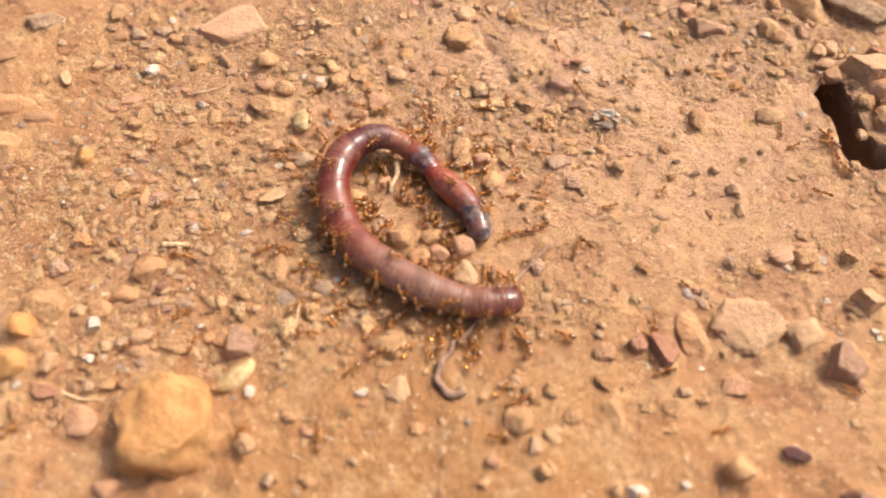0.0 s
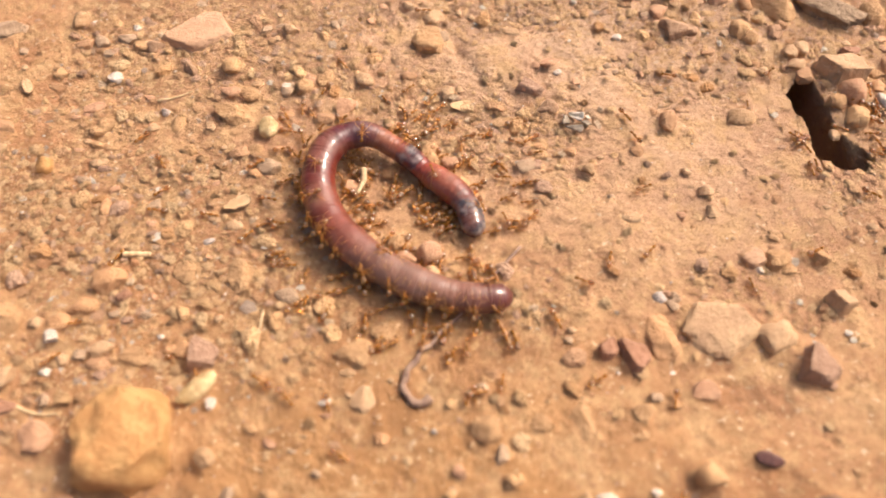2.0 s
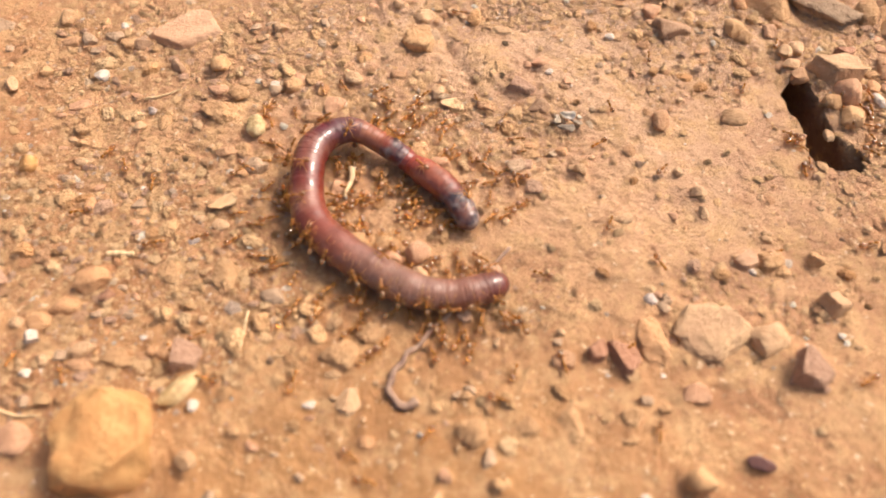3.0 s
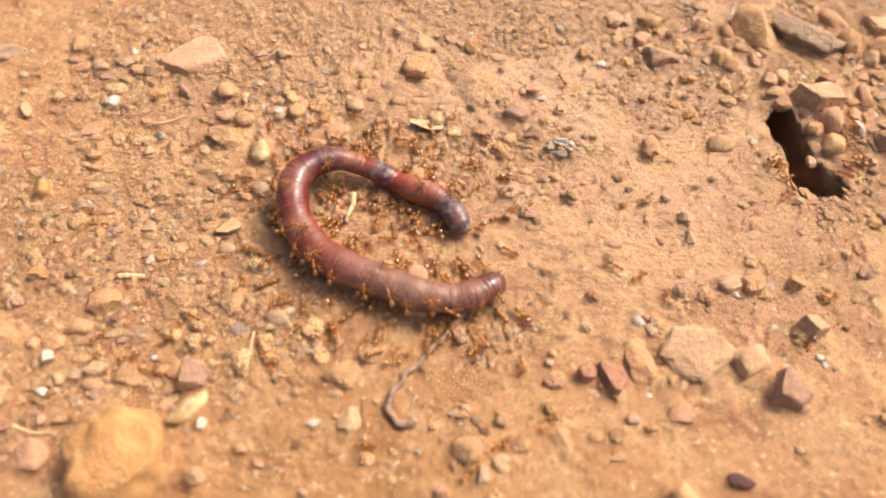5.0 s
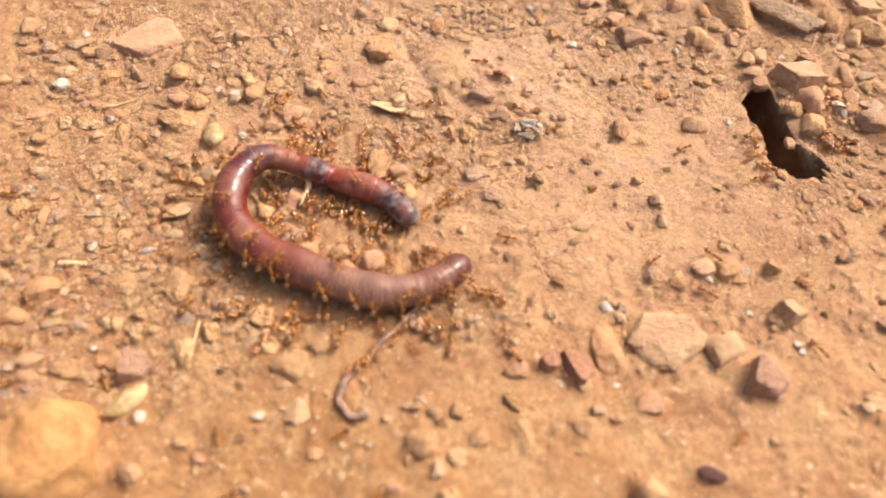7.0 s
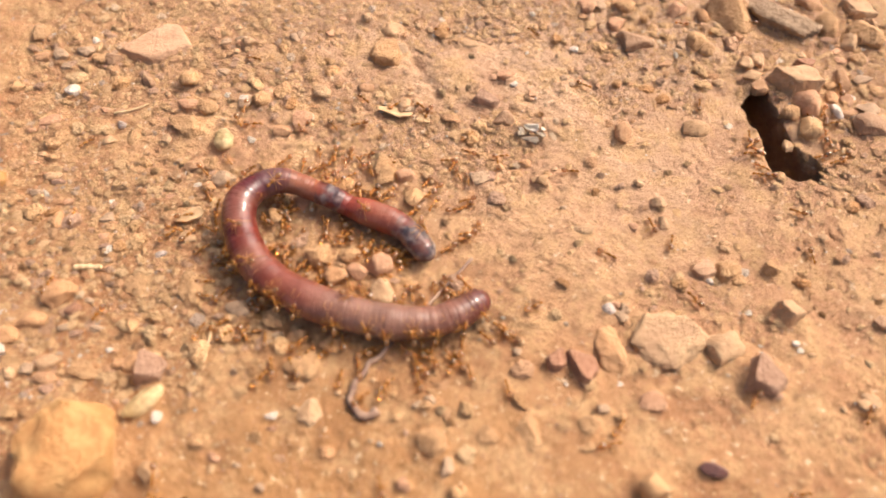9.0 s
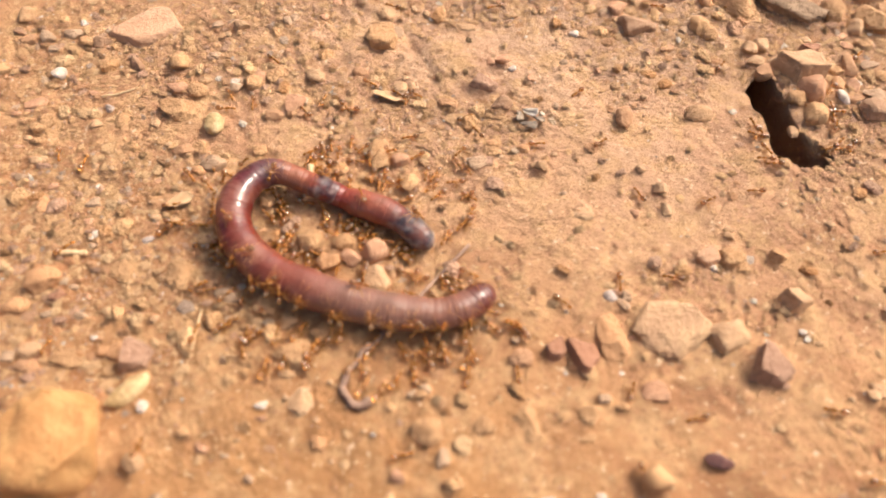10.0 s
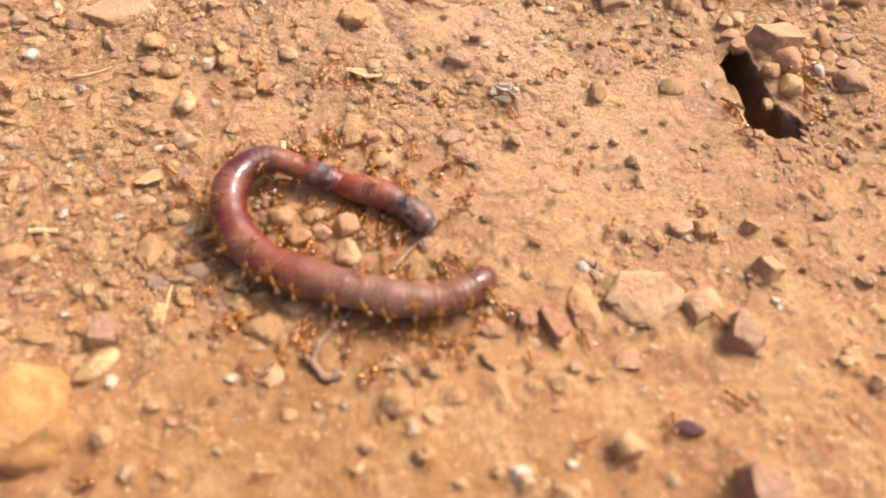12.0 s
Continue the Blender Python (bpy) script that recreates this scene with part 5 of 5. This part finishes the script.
def ants_on_worm(count, seed):
    rnd = random.Random(seed)
    for k in range(count):
        s = (k + rnd.uniform(0.2, 0.8)) / count
        tilt = rnd.uniform(-52, 52)
        turn, phase = rnd.uniform(-180, 180), rnd.uniform(0, 6)
        size = rnd.uniform(0.85, 1.0)
        rows = []
        for t in TIMES:
            x, y, a = worm_at(LINES[t], min(max(s + 0.012 * math.sin(t * 0.9 + phase), 0.02), 0.98))
            r = worm_radius(s) - 0.02
            th = radians(tilt + 8 * math.sin(t + phase))
            px, py = x - math.sin(a) * math.sin(th) * r, y + math.cos(a) * math.sin(th) * r
            pz = 0.2 + worm_radius(s) * 0.9 + worm_lift(s) + r * 0.94 * math.cos(th)
            rows.append((t, px, py, pz, math.degrees(th) * -math.cos(a), math.degrees(th) * -math.sin(a), turn + 20 * math.sin(t * 1.4 + phase)))
        add_ant("amber ant standing on the worm's back", rows, False, size)


def ants_on_flank(count, seed):
    """Ants that climb the outer side of the body, heads up."""
    rnd = random.Random(seed)
    for k in range(count):
        s = 0.03 + 0.62 * (k + rnd.uniform(0.1, 0.9)) / count
        tilt, phase, skew = rnd.uniform(58, 80), rnd.uniform(0, 6), rnd.uniform(-30, 30)
        rows = []
        for t in TIMES:
            x, y, a = worm_at(LINES[t], s)
            r = worm_radius(s) - 0.02
            th = radians(tilt + 5 * math.sin(t + phase))
            px, py = x - math.sin(a) * math.sin(th) * r, y + math.cos(a) * math.sin(th) * r
            pz = 0.2 + worm_radius(s) * 0.9 + worm_lift(s) + r * 0.94 * math.cos(th)
            rows.append((t, px, py, pz, -math.degrees(th) * math.cos(a), -math.degrees(th) * math.sin(a), math.degrees(a) + 180 + skew + 12 * math.sin(t * 1.6 + phase)))
        add_ant("amber ant climbing the worm's side", rows, False, rnd.uniform(0.85, 1.0))


def ants_in_region(count, seed, place, label):
    """Ants that mill about a spot that moves: place(t) gives its middle and reach in mm."""
    rnd = random.Random(seed)
    for k in range(count):
        u = ((k + 0.5) * 0.618034 % 1) * 2 - 1 + rnd.uniform(-0.3, 0.3)
        v, phase = (k + 0.5) / count * 2 - 1 + rnd.uniform(-0.3, 0.3), rnd.uniform(0, 6)
        turn, w = rnd.uniform(-180, 180), rnd.uniform(0.6, 1.5)
        rows = []
        for t in TIMES:
            cx, cy, rx, ry = place(t)
            px = cx + rx * max(-1, min(1, u + 0.25 * math.sin(w * t + phase)))
            py = cy + ry * max(-1, min(1, v + 0.25 * math.cos(w * 0.8 * t + phase)))
            rows.append((t, px, py, level(px, py), 0, 0, turn + 50 * math.sin(w * t * 0.7 + phase)))
        add_ant(label, rows, False, rnd.uniform(0.85, 1.05))


def ants_walking(count, seed):
    """Ants that run over the open soil, round stones and the worm."""
    rnd = random.Random(seed)
    for k in range(count):
        if rnd.random() < 0.65:
            x, y = rnd.uniform(-62, 45), rnd.uniform(34, 122)
        else:
            x, y = rnd.uniform(20, 95), rnd.uniform(32, 125)
        heading, speed = rnd.uniform(0, 360), rnd.uniform(4.0, 11.0)
        bend = rnd.uniform(-30, 30)
        rows, t = [], 0.0
        while t < 12.01:
            rows.append([round(t, 1), x, y, level(x, y), 0, 0, heading - 90])
            bend = 0.7 * bend + rnd.uniform(-28, 28)
            for turn in (0, 25, -25, 50, -50, 85, -85, 85):
                h = heading + bend + turn
                nx, ny = x + speed * 0.4 * math.cos(radians(h)), y + speed * 0.4 * math.sin(radians(h))
                near = min(math.hypot(nx - q[0], ny - q[1]) for q in worm_between(t))
                if near > 6.5 and -75 < nx < 98 and 28 < ny < 128 and math.hypot(nx - 80, ny - 98) > 15 and math.hypot(nx + 41, ny - 37) > 13:
                    break
            heading, x, y = h, nx, ny
            t += 0.4
        add_ant("amber ant running over the bare soil", rows, True, rnd.uniform(0.85, 1.1))


def loop_middle(t):
    pts = LINES[t]
    x, y = sum(q[0] for q in pts) / 13, sum(q[1] for q in pts) / 13
    return x + 1.5, y - 0.5, 11.0, 7.0


def behind_arm(t):
    x, y = LINES[t][10]
    return x + 1.0, y + 7.0, 17.0, 5.5


ants_beside_worm(150, 3)
ants_on_worm(10, 4)
ants_on_flank(18, 14)
ants_in_region(22, 5, loop_middle, "amber ant milling about inside the worm's curl")
ants_in_region(12, 6, lambda t: (88.0, 98.0, 3.0, 8.5), "amber ant climbing about the mouth of the hole")
ants_in_region(20, 18, behind_arm, "amber ant crowding behind the worm's front part")
ants_in_region(11, 8, lambda t: (-2.0, 101.0, 22.0, 5.0), "amber ant among small stones behind the worm")
ants_in_region(7, 9, lambda t: (73.4, 92.0, 1.0, 5.5), "amber ant at the rim of the hole")
ants_walking(44, 7)


# ---- all that moves ----
def motions():
    for ring, s in worm_rings:
        rows = []
        for t, points in worm_lines:
            x, y, a = worm_at(points, s)
            z = 0.2 + worm_radius(s) * 0.9 + worm_lift(s)
            rise = worm_lift(s + 0.01) - worm_lift(s - 0.01) + 0.9 * (worm_radius(s + 0.01) - worm_radius(s - 0.01))
            rows.append((t, pose(x * MM, y * MM, z * MM, math.degrees(math.atan2(rise, 0.02 * 91.5)), 0, math.degrees(a) - 90)))
        walk(ring, rows)
    walk(leaf, [(t, pose(x * MM, y * MM, (level(x, y) + dz) * MM, rx, ry, rz)) for t, x, y, dz, rx, ry, rz in (
        (0.0, 11.2, 101.0, 0.1, 8, 16, 12), (1.5, 11.6, 101.5, 0.1, 8, 16, 10), (3.0, 11.8, 102.1, 0.1, 6, 15, 6), (4.8, 6.3, 103.0, 0.7, -17, 4, -10), (12.0, 6.4, 103.0, 0.7, -17, 4, -10))])
    for k, (ob, rows, walks) in enumerate(ants):
        last = None
        keyed = []
        for t, x, y, z, rx, ry, h in rows:
            if last is not None:
                while h - last > 80:
                    h -= 60
                while h - last < -80:
                    h += 60
            last = h
            if rx or ry:
                m = Matrix.Translation((x * MM, y * MM, z * MM)) @ Matrix.Rotation(radians(math.hypot(rx, ry)), 4, Vector((rx, ry, 0))) @ pose(0, 0, 0, 0, 0, h)
            else:
                m = pose(x * MM, y * MM, z * MM, 0, 0, h)
            keyed.append((t, m))
        walk(ob, keyed)
        legs = [c for c in ob.children if c.name.startswith("leg")]
        step, swing = (0.2, 16) if walks else (0.5, 7)
        for n, leg in enumerate(legs):
            rest = leg.matrix_local.copy()
            sign = (1 if n in (0, 2, 4) else -1) * (-1 if n < 3 else 1)
            walk(leg, [(step * q, rest @ pose(0, 0, 0, 0, 0, sign * (swing if (q + (0 if walks else k + n)) % 2 else -swing))) for q in range(int(12 / step) + 1)])


motions()
